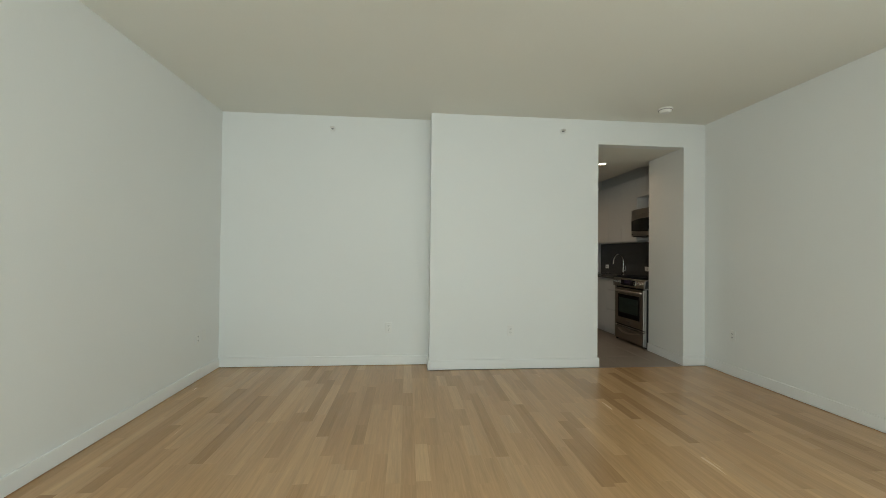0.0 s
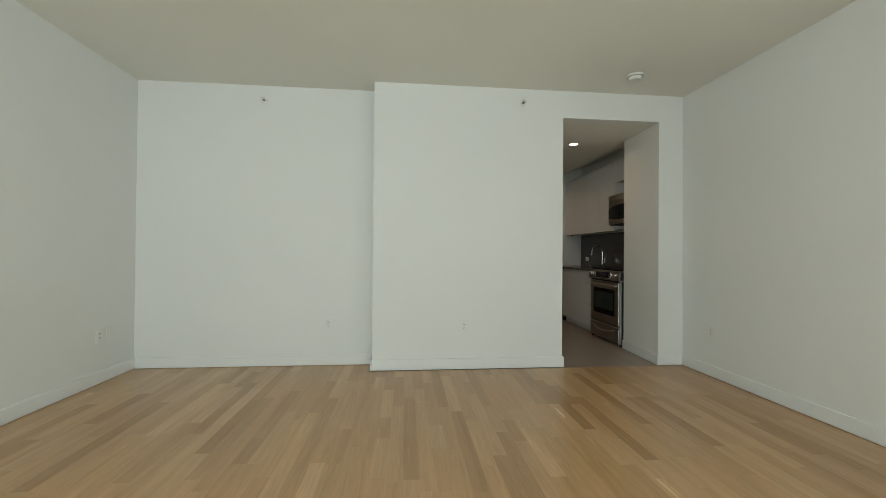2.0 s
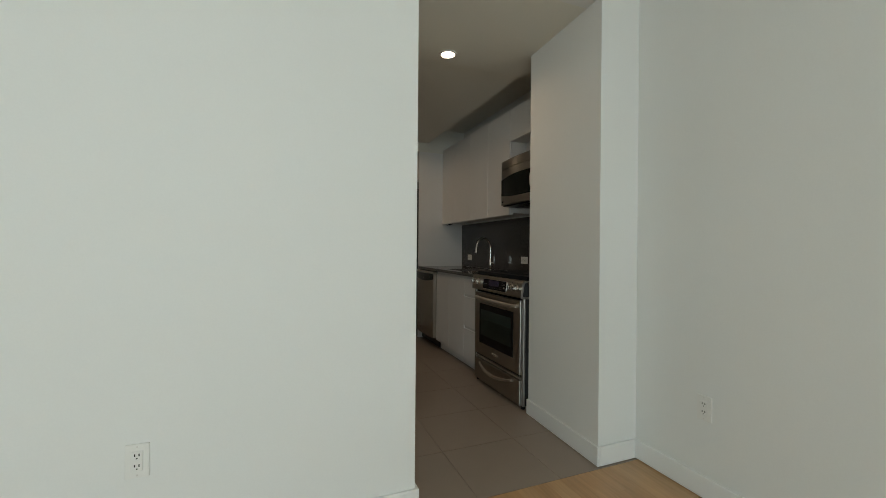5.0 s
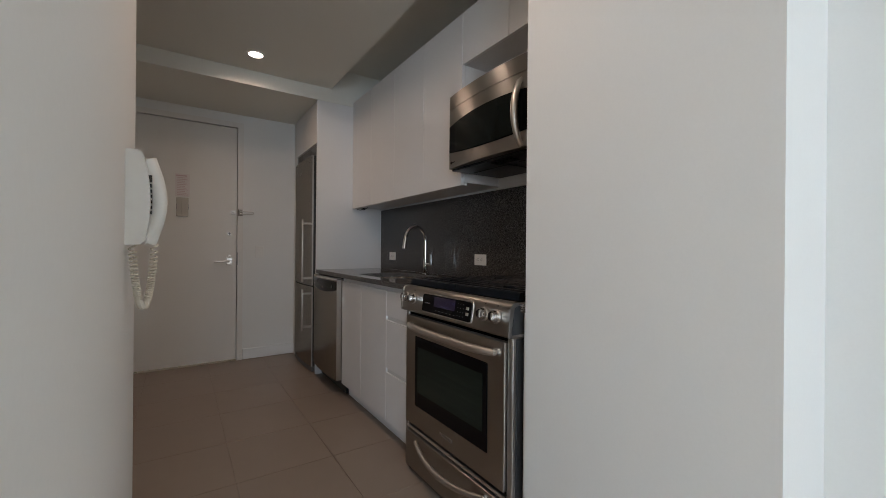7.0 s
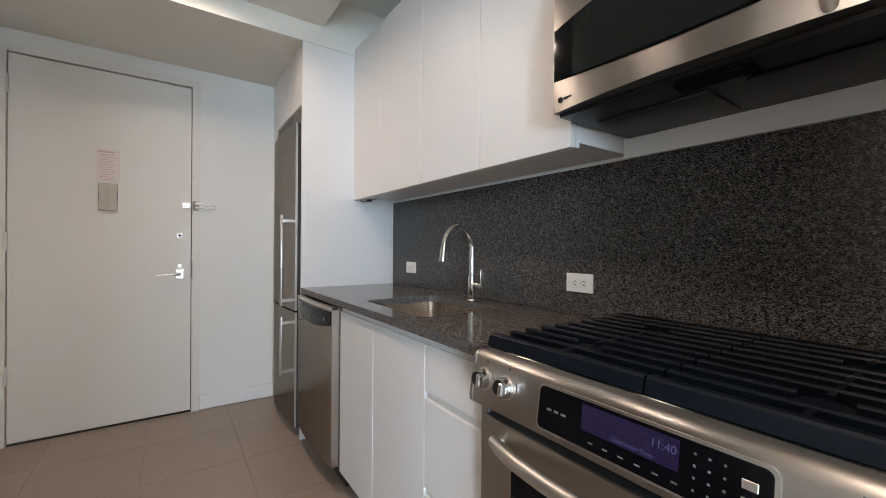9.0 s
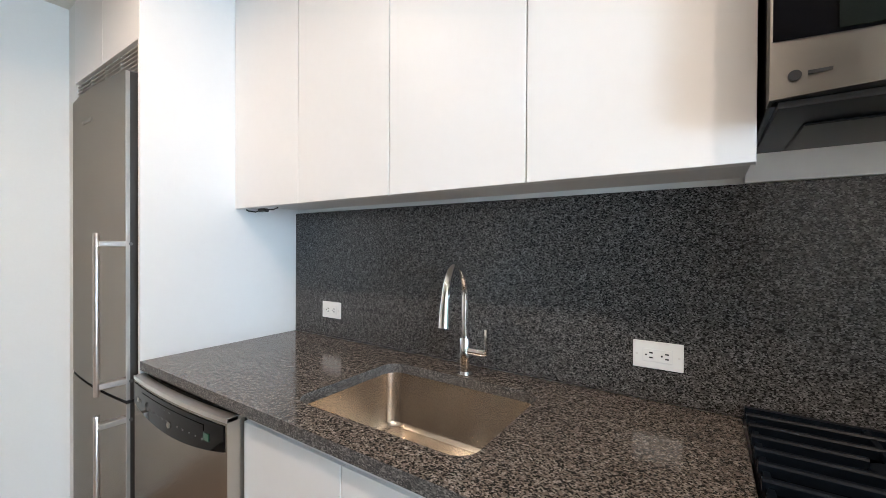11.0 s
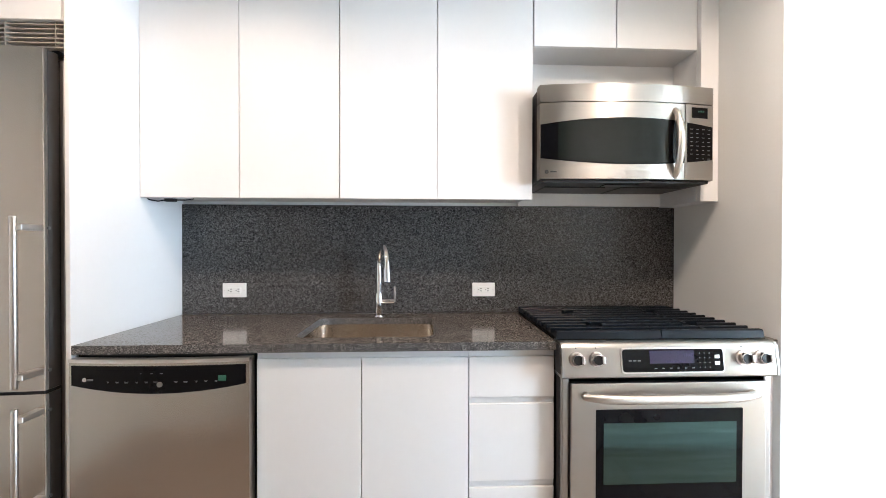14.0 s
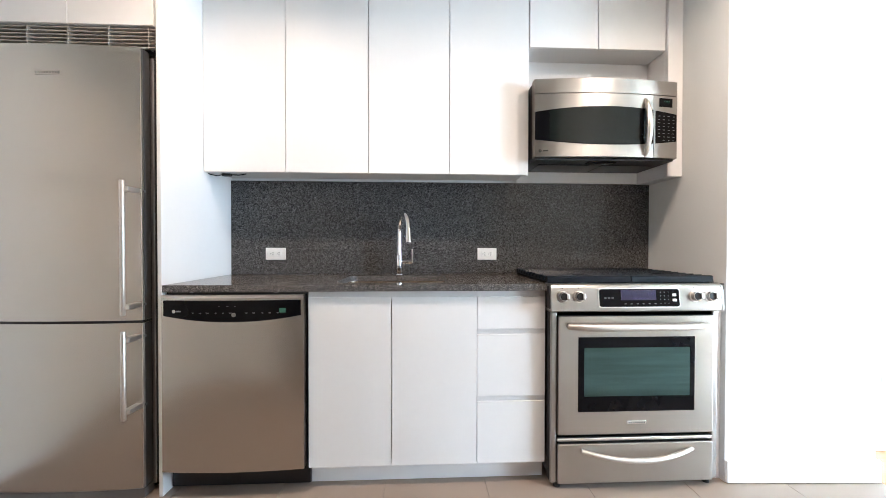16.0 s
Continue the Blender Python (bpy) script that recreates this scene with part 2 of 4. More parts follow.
def box(x0, x1, y0, y1, z0, z1, bevel=0.0, seg=2, bm=None):
    own = bmesh.new()
    bmesh.ops.create_cube(own, size=1)
    for v in own.verts:
        v.co = Vector(((x0 + x1) / 2 + v.co.x * abs(x1 - x0), (y0 + y1) / 2 + v.co.y * abs(y1 - y0), (z0 + z1) / 2 + v.co.z * abs(z1 - z0)))
    if bevel:
        bmesh.ops.bevel(own, geom=own.edges[:], offset=bevel, segments=seg, profile=0.5, affect="EDGES")
    return join(bm, own)


def join(bm, own):
    if bm is None:
        return own
    me = bpy.data.meshes.new("tmp")
    own.to_mesh(me)
    bm.from_mesh(me)
    bpy.data.meshes.remove(me)
    own.free()
    return bm


def rod(a, b, r, n=16, bm=None, r2=None, bevel=0.0):
    a, b = Vector(a), Vector(b)
    own = bmesh.new()
    bmesh.ops.create_cone(own, cap_ends=True, segments=n, radius1=r, radius2=r if r2 is None else r2, depth=(b - a).length)
    if bevel:
        caps = [e for e in own.edges if abs(e.verts[0].co.z - e.verts[1].co.z) < 1e-6]
        bmesh.ops.bevel(own, geom=caps, offset=bevel, segments=2, profile=0.5, affect="EDGES")
    m = Matrix.Translation((a + b) / 2) @ (b - a).to_track_quat("Z", "Y").to_matrix().to_4x4()
    bmesh.ops.transform(own, matrix=m, verts=own.verts)
    return join(bm, own)


def tube(points, r, n=12, bm=None, flat=1.0):
    """A round bar swept along a line of points; r may be a function of 0..1; flat squeezes it."""
    own = bmesh.new()
    pts = [Vector(p) for p in points]
    rings = []
    side = None
    for i, p in enumerate(pts):
        d = (pts[min(i + 1, len(pts) - 1)] - pts[max(i - 1, 0)]).normalized()
        if side is None:
            side = d.orthogonal().normalized()
        side = (side - d * side.dot(d)).normalized()
        up = d.cross(side)
        rad = r(i / (len(pts) - 1)) if callable(r) else r
        rings.append([own.verts.new(p + (side * math.cos(k * math.tau / n) + up * math.sin(k * math.tau / n) * flat) * rad) for k in range(n)])
    for a, b in zip(rings, rings[1:]):
        for k in range(n):
            own.faces.new((a[k], a[(k + 1) % n], b[(k + 1) % n], b[k]))
    own.faces.new(rings[0][::-1])
    own.faces.new(rings[-1])
    return join(bm, own)


def bowed(y0, y1, low, high, front, depth, n=20, bm=None):
    """A plate facing -x whose front follows front(y), between the heights low(y) and high(y)."""
    own = bmesh.new()
    cols = []
    for i in range(n + 1):
        y = y0 + (y1 - y0) * i / n
        x = front(y)
        cols.append([own.verts.new(c) for c in ((x, y, low(y)), (x, y, high(y)), (x + depth, y, high(y)), (x + depth, y, low(y)))])
    for a, b in zip(cols, cols[1:]):
        for k in range(4):
            own.faces.new((a[k], a[(k + 1) % 4], b[(k + 1) % 4], b[k]))
    own.faces.new(cols[0])
    own.faces.new(cols[-1][::-1])
    return join(bm, own)


def profile_y(points, y0, y1, bm=None):
    """A prism along y with the given outline of (x, z) points."""
    own = bmesh.new()
    a = [own.verts.new((x, y0, z)) for x, z in points]
    b = [own.verts.new((x, y1, z)) for x, z in points]
    for i in range(len(points)):
        j = (i + 1) % len(points)
        own.faces.new((a[i], a[j], b[j], b[i]))
    own.faces.new(a[::-1])
    own.faces.new(b)
    return join(bm, own)


def rounded(cx, cy, hx, hy, r, k=6):
    """Outline of a rounded rectangle."""
    out = []
    for sx, sy, a0 in ((1, 1, 0), (-1, 1, 90), (-1, -1, 180), (1, -1, 270)):
        for i in range(k + 1):
            a = radians(a0 + 90 * i / k)
            out.append((cx + sx * (hx - r) + r * math.cos(a), cy + sy * (hy - r) + r * math.sin(a)))
    return out


def thing(name, label, category, group="", at=(0, 0, 0)):
    ob = new(name)
    ob.empty_display_size = 0.1
    ob.location = at
    return tagged(ob, label, category, group)


def setting(name, bm, mat, label, category):
    return tagged(part(name, bm, mat), label, category, kind="structure")


# ---------- the shell ----------
LIV_W, LIV_E, LIV_S, LIV_N, RECESS = -5.18, 0.22, -7.60, -1.52, -1.30
LIV_H, KIT_H, LOW_H = 2.755, 2.51, 2.392
OPEN_W, OPEN_E = -1.06, -0.045
KIT_N, KIT_B = 2.525, 0.630
PIER_N, SKEW = -0.825, 0.033
HALL_S, SKEW_W = -0.25, -0.042
HEAD_H = 2.485

setting("wall_west", box(LIV_W - 0.2, LIV_W, LIV_S, RECESS, 0, LIV_H), M_WALL, "plain white painted side wall of the living room", "wall")
# the opening is added, out of view, to let in the east lamp
bm = bmesh.new()
for ya, yb, z0, z1 in ((LIV_S, -6.5, 0, LIV_H), (-4.9, LIV_N, 0, LIV_H), (-6.5, -4.9, 0, 0.4), (-6.5, -4.9, 2.5, LIV_H)):
    box(LIV_E, LIV_E + 0.2, ya, yb, z0, z1, bm=bm)
setting("wall_east", bm, M_WALL, "white painted side wall of the living room with an added, unseen window", "wall")
setting("wall_recess", box(LIV_W - 0.2, -2.93, RECESS, RECESS + 0.2, 0, LIV_H), M_WALL, "white painted wall set back beside the projecting wall", "wall")
bm = box(-2.93, OPEN_W, LIV_N, HALL_S, 0, LIV_H)
for v in bm.verts:
    if v.co.x > -2 and v.co.y > -1:
        v.co.x += SKEW_W
setting("wall_projecting", bm, M_WALL, "white painted wall block projecting into the living room", "wall")
setting("wall_header", box(OPEN_W, OPEN_E, LIV_N, LIV_N + 0.12, HEAD_H, LIV_H), M_WALL, "white painted wall above the kitchen opening", "wall")
bm = box(OPEN_E, 1.0, LIV_N, PIER_N, 0, LIV_H)
for v in bm.verts:
    if v.co.x < 0.5 and v.co.y > -1.0:
        v.co.x += SKEW
setting("wall_pier", bm, M_WALL, "white painted thick wall pier beside the kitchen opening", "wall")
setting("wall_kitchen_back", box(KIT_B, 0.83, PIER_N, KIT_N, 0, LIV_H), M_WALL, "white painted wall behind the kitchen cabinets", "wall")
bm = box(-1.51, -1.4175, KIT_N, KIT_N + 0.2, 0, LIV_H)
box(-0.52, 0.83, KIT_N, KIT_N + 0.2, 0, LIV_H, bm=bm)
box(-1.4175, -0.52, KIT_N, KIT_N + 0.2, 2.264, LIV_H, bm=bm)
setting("wall_entry", bm, M_WALL, "white painted wall round the entrance door", "wall")
setting("wall_return", box(0.012, KIT_B, 2.413, KIT_N, 0, LOW_H), M_WALL, "narrow white painted wall return beside the refrigerator", "wall")
setting("wall_entry_side", box(-1.71, -1.51, 1.55, KIT_N + 0.2, 0, LIV_H), M_WALL, "white painted side wall beside the entrance door", "wall")
# added hall walls, out of view, keep outside light out and bounce the rest
setting("wall_hall_north", box(-4.7, -1.71, 1.55, 1.75, 0, LIV_H), M_WALL, "plain white hall wall, unseen, added to close the hall", "wall")
setting("wall_hall_south", box(-4.7, -2.93, HALL_S - 0.2, HALL_S, 0, LIV_H), M_WALL, "plain white hall wall, unseen, added to close the hall", "wall")
setting("wall_hall_west", box(-4.7, -4.5, HALL_S, 1.55, 0, LIV_H), M_WALL, "plain white hall wall, unseen, added to close the hall", "wall")
bm = bmesh.new()
for x0, x1, z0, z1 in ((LIV_W - 0.2, -5.0, 0, LIV_H), (-3.2, -2.45, 0, LIV_H), (-1.05, LIV_E + 0.2, 0, LIV_H), (-5.0, -3.2, 0, 0.4), (-5.0, -3.2, 2.5, LIV_H), (-2.45, -1.05, 0, 0.4), (-2.45, -1.05, 2.5, LIV_H)):
    box(x0, x1, LIV_S - 0.2, LIV_S, z0, z1, bm=bm)
setting("wall_south", bm, M_WALL, "white painted wall with two wide window openings", "wall")

setting("ceiling_living", box(LIV_W - 0.2, LIV_E + 0.2, LIV_S - 0.2, RECESS + 0.2, LIV_H, LIV_H + 0.15), M_CEIL, "plain white painted living room ceiling", "ceiling")
# the kitchen ceiling stops short of the wall cabinets; above them an unlit slot runs up to the slab
SLOT, BULK, SLAB = 0.121, 1.6805, 2.76
bm = box(OPEN_W - 0.06, SLOT, LIV_N + 0.12, -0.50, HEAD_H + 0.001, SLAB)
box(OPEN_W - 0.06, SLOT, -0.50, HALL_S, KIT_H, SLAB, bm=bm)
box(-4.7, SLOT, HALL_S, BULK, KIT_H, SLAB, bm=bm)
setting("ceiling_kitchen", bm, M_CEIL, "plain white painted kitchen ceiling", "ceiling")
setting("ceiling_slot", box(SLOT, KIT_B, PIER_N, BULK, 2.70, SLAB), M_CEIL, "plain white slab above the slot over the wall cabinets", "ceiling")
setting("ceiling_entry", box(-1.71, KIT_B, BULK, KIT_N, LOW_H, SLAB), M_CEIL, "lowered white ceiling in front of the entrance door", "ceiling")


def skirting(name, x0, x1, y0, y1):
    bm = box(x0, x1, y0, y1, 0.003, 0.105, 0.003, 1)
    return tagged(part(name, bm, M_TRIM), "white painted wooden baseboard along the wall", "baseboard", kind="structure")


T = 0.016
skirting("baseboard", LIV_W + 0.001, LIV_W + T, LIV_S, RECESS)
skirting("baseboard", LIV_E - T, LIV_E - 0.001, LIV_S, LIV_N)
skirting("baseboard", LIV_W + T, -2.93 - T, RECESS - T, RECESS - 0.001)
skirting("baseboard", -2.93 - T, -2.931, LIV_N - T, RECESS)
skirting("baseboard", -2.93, OPEN_W + T, LIV_N - T, LIV_N - 0.001)
bb = skirting("baseboard", OPEN_W + 0.001, OPEN_W + T, LIV_N, HALL_S)
for v in bb.data.vertices:
    if v.co.y > -1.0:
        v.co.x += SKEW_W
skirting("baseboard", OPEN_E, LIV_E - T, LIV_N - T, LIV_N - 0.001)
bb = skirting("baseboard", OPEN_E - T, OPEN_E - 0.001, LIV_N - T, PIER_N)
for v in bb.data.vertices:
    if v.co.y > -1.0:
        v.co.x += SKEW
skirting("baseboard", -0.47, 0.012, KIT_N - T, KIT_N - 0.001)
skirting("baseboard", -1.51 + 0.001, -1.51 + T, 1.55, KIT_N)
skirting("baseboard", -2.93, OPEN_W + SKEW_W, HALL_S + 0.001, HALL_S + T)


def window_unit(name, x, y, w, z0, z1):
    """A fixed window: frame, mullion and two panes, set in its opening."""
    top = thing(name, "unseen dark aluminium framed window with two panes", "window", at=(x, y, z0))
    top["kind"] = "structure"
    bm = bmesh.new()
    h = z1 - z0
    for a0, a1, b0, b1 in ((-w / 2, w / 2, 0, 0.05), (-w / 2, w / 2, h - 0.05, h), (-w / 2, -w / 2 + 0.05, 0.05, h - 0.05), (w / 2 - 0.05, w / 2, 0.05, h - 0.05), (-0.025, 0.025, 0.05, h - 0.05)):
        box(a0, a1, -0.03, 0.03, b0, b1, bm=bm)
    part("window_frame", bm, M_GREYMET, top)
    for a0, a1 in ((-w / 2 + 0.052, -0.027), (0.027, w / 2 - 0.052)):
        pane = part("pane", box(a0, a1, -0.006, 0.006, 0.052, h - 0.052), M_PANE, top, "clear glass pane")
        pane.visible_shadow = False
    return top


window_unit("window_1", -4.10, LIV_S - 0.1, 1.8, 0.4, 2.5)
window_unit("window_2", -1.75, LIV_S - 0.1, 1.4, 0.4, 2.5)
# added out of view, only to go with the east lamp
window_unit("window_east_added", LIV_E + 0.1, -5.70, 1.6, 0.4, 2.5).rotation_euler.z = radians(90)


# ---------- entrance door ----------
def entrance_door():
    top = thing("door_1", "closed flush off-white steel entrance door with lever handle", "door", at=(-0.969, KIT_N, 0))
    top["kind"] = "structure"
    ox, oy = -0.969, KIT_N

    def loc(bm):
        bmesh.ops.translate(bm, verts=bm.verts, vec=(-ox, -oy, 0))
        return bm
    part("door_leaf", loc(box(-1.411, -0.526, oy + 0.004, oy + 0.045, 0.012, 2.256, 0.002, 1)), M_DOOR, top)
    bm = box(-1.465, -1.4155, oy - 0.012, oy + 0.06, 0.0, 2.262)
    box(-0.5215, -0.472, oy - 0.012, oy + 0.06, 0.0, 2.262, bm=bm)
    box(-1.465, -0.472, oy - 0.012, oy + 0.06, 2.262, 2.31, bm=bm)
    part("door_frame", loc(bm), M_DOOR, top)
    # dark sheet behind the leaf, standing in for the shadow in the crack
    part("door_gap_shade", loc(box(-1.4155, -0.5215, oy + 0.05, oy + 0.1, 0.001, 2.261)), M_DARK, top)
    for z in (0.35, 1.12, 2.02):
        part("hinge", loc(rod((-1.414, oy - 0.008, z), (-1.414, oy - 0.008, z + 0.11), 0.009, 10)), M_DOOR, top)
    part("lever_plate", loc(box(-0.615, -0.565, oy - 0.006, oy + 0.004, 0.93, 1.0, 0.004)), M_SATIN, top, "satin metal lever plate")
    part("lever_handle", loc(tube([(-0.59, oy - 0.005, 0.965), (-0.59, oy - 0.045, 0.965), (-0.60, oy - 0.055, 0.965), (-0.63, oy - 0.057, 0.964), (-0.72, oy - 0.055, 0.962)], 0.009, 10)), M_SATIN, top, "satin metal lever", True)
    part("thumb_turn", loc(box(-0.603, -0.578, oy - 0.012, oy + 0.004, 1.005, 1.03, 0.003)), M_SATIN, top)
    bm = box(-0.608, -0.574, oy - 0.004, oy + 0.004, 1.213, 1.247, 0.003)
    part("deadbolt_plate", loc(bm), M_SATIN, top)
    bm = box(-0.5945, -0.5875, oy - 0.018, oy - 0.004, 1.218, 1.242, 0.002)
    box(-0.603, -0.579, oy - 0.016, oy - 0.004, 1.2275, 1.2335, 0.002, bm=bm)
    part("deadbolt_turn", loc(bm), M_BLACKPL, top)
    part("strike", loc(box(-0.523, -0.518, oy - 0.014, oy - 0.002, 0.93, 1.05)), M_GREYMET, top)
    # swing-bar guard: a ball plate on the leaf, a hinge plate on the frame, the folded bar out over the wall
    bm = box(-0.578, -0.532, oy - 0.008, oy + 0.004, 1.418, 1.456, 0.003)
    rod((-0.556, oy - 0.006, 1.437), (-0.556, oy - 0.034, 1.437), 0.006, 12, bm=bm)
    rod((-0.556, oy - 0.034, 1.437), (-0.556, oy - 0.050, 1.437), 0.011, 14, bm=bm, bevel=0.003)
    part("ball_plate", loc(bm), M_SATIN, top, "satin metal ball plate")
    bm = box(-0.516, -0.478, oy - 0.022, oy - 0.011, 1.405, 1.469, 0.003)
    rod((-0.510, oy - 0.030, 1.410), (-0.510, oy - 0.030, 1.464), 0.009, 12, bm=bm)
    part("guard_plate", loc(bm), M_ETCH, top, "dull metal hinge plate")
    bar = [(-0.505, oy - 0.034, 1.450), (-0.45, oy - 0.040, 1.450), (-0.395, oy - 0.042, 1.449), (-0.384, oy - 0.043, 1.444), (-0.382, oy - 0.043, 1.437), (-0.384, oy - 0.043, 1.430), (-0.395, oy - 0.042, 1.425), (-0.45, oy - 0.040, 1.424), (-0.505, oy - 0.034, 1.424)]
    part("swing_bar", loc(tube(bar, 0.005, 10)), M_SATIN, top, "satin metal looped bar", True)
    return top


entrance_door()
notice = thing("paper_notice", "faded red printed paper notice taped on the entrance door", "notice", at=(-0.969, KIT_N, 1.56))
part("sheet", box(-0.055, 0.055, -0.0018, 0.003, 0.0, 0.205), M_PAPER, notice)
for k in range(12):
    wbar = 0.04 if k < 11 else 0.052
    part("print_line", box(-wbar, wbar - 0.01 * (k % 3), -0.0034, -0.0018, 0.012 + k * 0.0155, 0.0165 + k * 0.0155 + (0.006 if k == 11 else 0)), M_PRINT, notice)
doc = thing("door_box", "small beige plastic holder fixed to the entrance door", "holder", at=(-0.969, KIT_N, 1.378))
part("body", box(-0.047, 0.047, -0.022, 0.003, 0, 0.17, 0.005), M_BEIGE, doc)
part("groove", box(-0.006, 0.006, -0.026, -0.022, 0.012, 0.158, 0.002, 1), M_BEIGE, doc)
for sx in (-0.047, 0.043):
    part("clip", box(sx, sx + 0.004, -0.025, -0.006, 0.06, 0.11), M_GREYMET, doc)


# ---------- kitchen cabinets ----------
FRONT = 0.020
BASE_TOP = 0.884


def front_panel(name, parent, y0, y1, z0, z1, x=FRONT, mat=None):
    return part(name, box(x, x + 0.019, y0 + 0.0015, y1 - 0.0015, z0 + 0.0015, z1 - 0.0015, 0.0015, 2), mat or M_LACQ, parent)


def sink_cabinet():
    top = thing("sink_cabinet", "handleless white lacquered base cabinet with two doors under the sink", "cabinet", at=(0, 0, 0))
    bm = box(0.042, 0.60, 0.318, 0.336, 0.10, 0.880)
    box(0.042, 0.60, 1.052, 1.070, 0.10, 0.880, bm=bm)
    box(0.042, 0.60, 0.336, 1.052, 0.10, 0.118, bm=bm)
    box(0.585, 0.60, 0.336, 1.052, 0.118, 0.880, bm=bm)
    part("body", bm, M_CARC, top)
    part("grip_rail", box(0.030, 0.042, 0.318, 1.070, 0.845, 0.882), M_CARC, top, "pale recessed grip rail")
    front_panel("door", top, 0.318, 0.703, 0.096, 0.858)
    front_panel("door", top, 0.703, 1.070, 0.096, 0.858)
    part("toe_kick", box(0.080, 0.095, 0.0, 1.070, 0.001, 0.098), M_LACQ, top)
    return top


def drawer_cabinet():
    top = thing("drawer_cabinet", "handleless white lacquered base cabinet with three drawers beside the range", "cabinet")
    bm = box(0.042, 0.60, 0.004, 0.020, 0.10, 0.880)
    box(0.042, 0.60, 0.300, 0.316, 0.10, 0.880, bm=bm)
    box(0.042, 0.60, 0.020, 0.300, 0.10, 0.118, bm=bm)
    box(0.585, 0.60, 0.020, 0.300, 0.118, 0.880, bm=bm)
    part("body", bm, M_CARC, top)
    for z0, z1 in ((0.845, 0.882), (0.672, 0.715), (0.368, 0.410)):
        part("grip_rail", box(0.030, 0.042, 0.004, 0.316, z0, z1), M_CARC, top, "pale recessed grip rail")
    for z0, z1 in ((0.708, 0.858), (0.403, 0.686), (0.096, 0.381)):
        front_panel("drawer", top, 0.004, 0.318, z0, z1)
    return top


def wall_cabinet(y0, y1, y2, label):
    top = thing("wall_cabinet", label, "cabinet", "wall cabinets over the worktop", at=(0.345, y0, 1.462))
    o = (-0.345, -y0, -1.462)

    def loc(bm):
        bmesh.ops.translate(bm, verts=bm.verts, vec=o)
        return bm
    bm = box(0.345, 0.628, y0, y2, 1.478, 2.428)
    part("body", loc(bm), M_CARC, top)
    part("bottom_lip", loc(box(0.345, 0.363, y0, y2, 1.462, 1.477)), M_LACQ, top)
    for a, b in ((y0, y1), (y1, y2)):
        part("door", loc(box(0.325, 0.344, a + 0.0015, b - 0.0015, 1.461, 2.427, 0.0015, 2)), M_LACQ, top)
    return top


sink_cabinet()
drawer_cabinet()
wall_cabinet(0.004, 0.425, 0.845, "tall handleless white wall cabinet with two doors beside the microwave")
wall_cabinet(0.846, 1.269, 1.680, "tall handleless white wall cabinet with two doors beside the end panel")

mc = thing("microwave_cabinet", "small white two-door wall cabinet above the microwave niche", "cabinet")
part("body", box(0.345, 0.628, -0.741, 0.001, 2.137, 2.428), M_CARC, mc)
for a, b in ((-0.370, 0.001), (-0.741, -0.371)):
    part("door", box(0.325, 0.344, a + 0.0015, b - 0.0015, 2.136, 2.427, 0.0015, 2), M_LACQ, mc)
part("filler_panel", box(0.335, 0.628, -0.824, -0.743, 1.457, 2.428, 0.001, 1), M_LACQ, mc, "white full-depth filler panel")
part("front_strip", box(0.305, 0.334, -0.824, -0.743, 1.457, 2.428, 0.0015, 1), M_LACQ, mc)
part("niche_back", box(0.500, 0.515, -0.7425, 0.0025, 1.932, 2.1365), M_LACQ, mc, "white back panel of the niche above the microwave")
part("support_ledge", box(0.60, 0.628, -0.742, 0.003, 1.462, 1.528), M_LACQ, mc, "white ledge along the wall under the microwave")

ep = thing("end_panel", "tall white panel between dishwasher and refrigerator", "panel")
part("board", box(0.0, 0.628, 1.681, 1.698, 0.001, 2.391, 0.0015, 1), M_LACQ, ep)

fc = thing("refrigerator_cabinet", "white two-door cabinet above the refrigerator", "cabinet")
part("body", box(0.03, 0.628, 1.710, 2.40, 2.024, 2.390), M_CARC, fc)
part("door", box(0.005, 0.024, 1.7115, 2.060, 2.022, 2.388, 0.0015, 2), M_LACQ, fc)
part("door", box(0.005, 0.024, 2.063, 2.412, 2.022, 2.388, 0.0015, 2), M_LACQ, fc)

gr = thing("ventilation_grille", "white slatted metal ventilation grille above the refrigerator", "grille")
# dark sheet for the shade behind the slats
part("shade_backing", box(0.075, 0.08, 1.710, 2.411, 1.925, 2.020), M_DARK, gr)
for k in range(6):
    part("slat", box(0.014, 0.036, 1.711, 2.411, 1.931 + k * 0.0155, 1.9345 + k * 0.0155), M_GRILLE, gr)
for yy in (1.735, 1.90, 2.065, 2.23, 2.385):
    part("bar", box(0.014, 0.044, yy, yy + 0.003, 1.927, 2.018), M_GRILLE, gr)


# ---------- worktop, sink, tap ----------
def ring_slab(outer, inner, z0, z1):
    """A slab with a hole; both outlines have the same number of points."""
    bm = bmesh.new()
    rows = [[bm.verts.new((x, y, z)) for x, y in line] for line, z in ((outer, z1), (inner, z1), (inner, z0), (outer, z0))]
    n = len(outer)
    for r in range(4):
        a, b = rows[r], rows[(r + 1) % 4]
        for i in range(n):
            j = (i + 1) % n
            bm.faces.new((a[i], a[j], b[j], b[i]))
    return bm


HOLE_X, HOLE_Y = 0.289, 0.704
HOLE = rounded(HOLE_X, HOLE_Y, 0.198, 0.264, 0.050, 10)


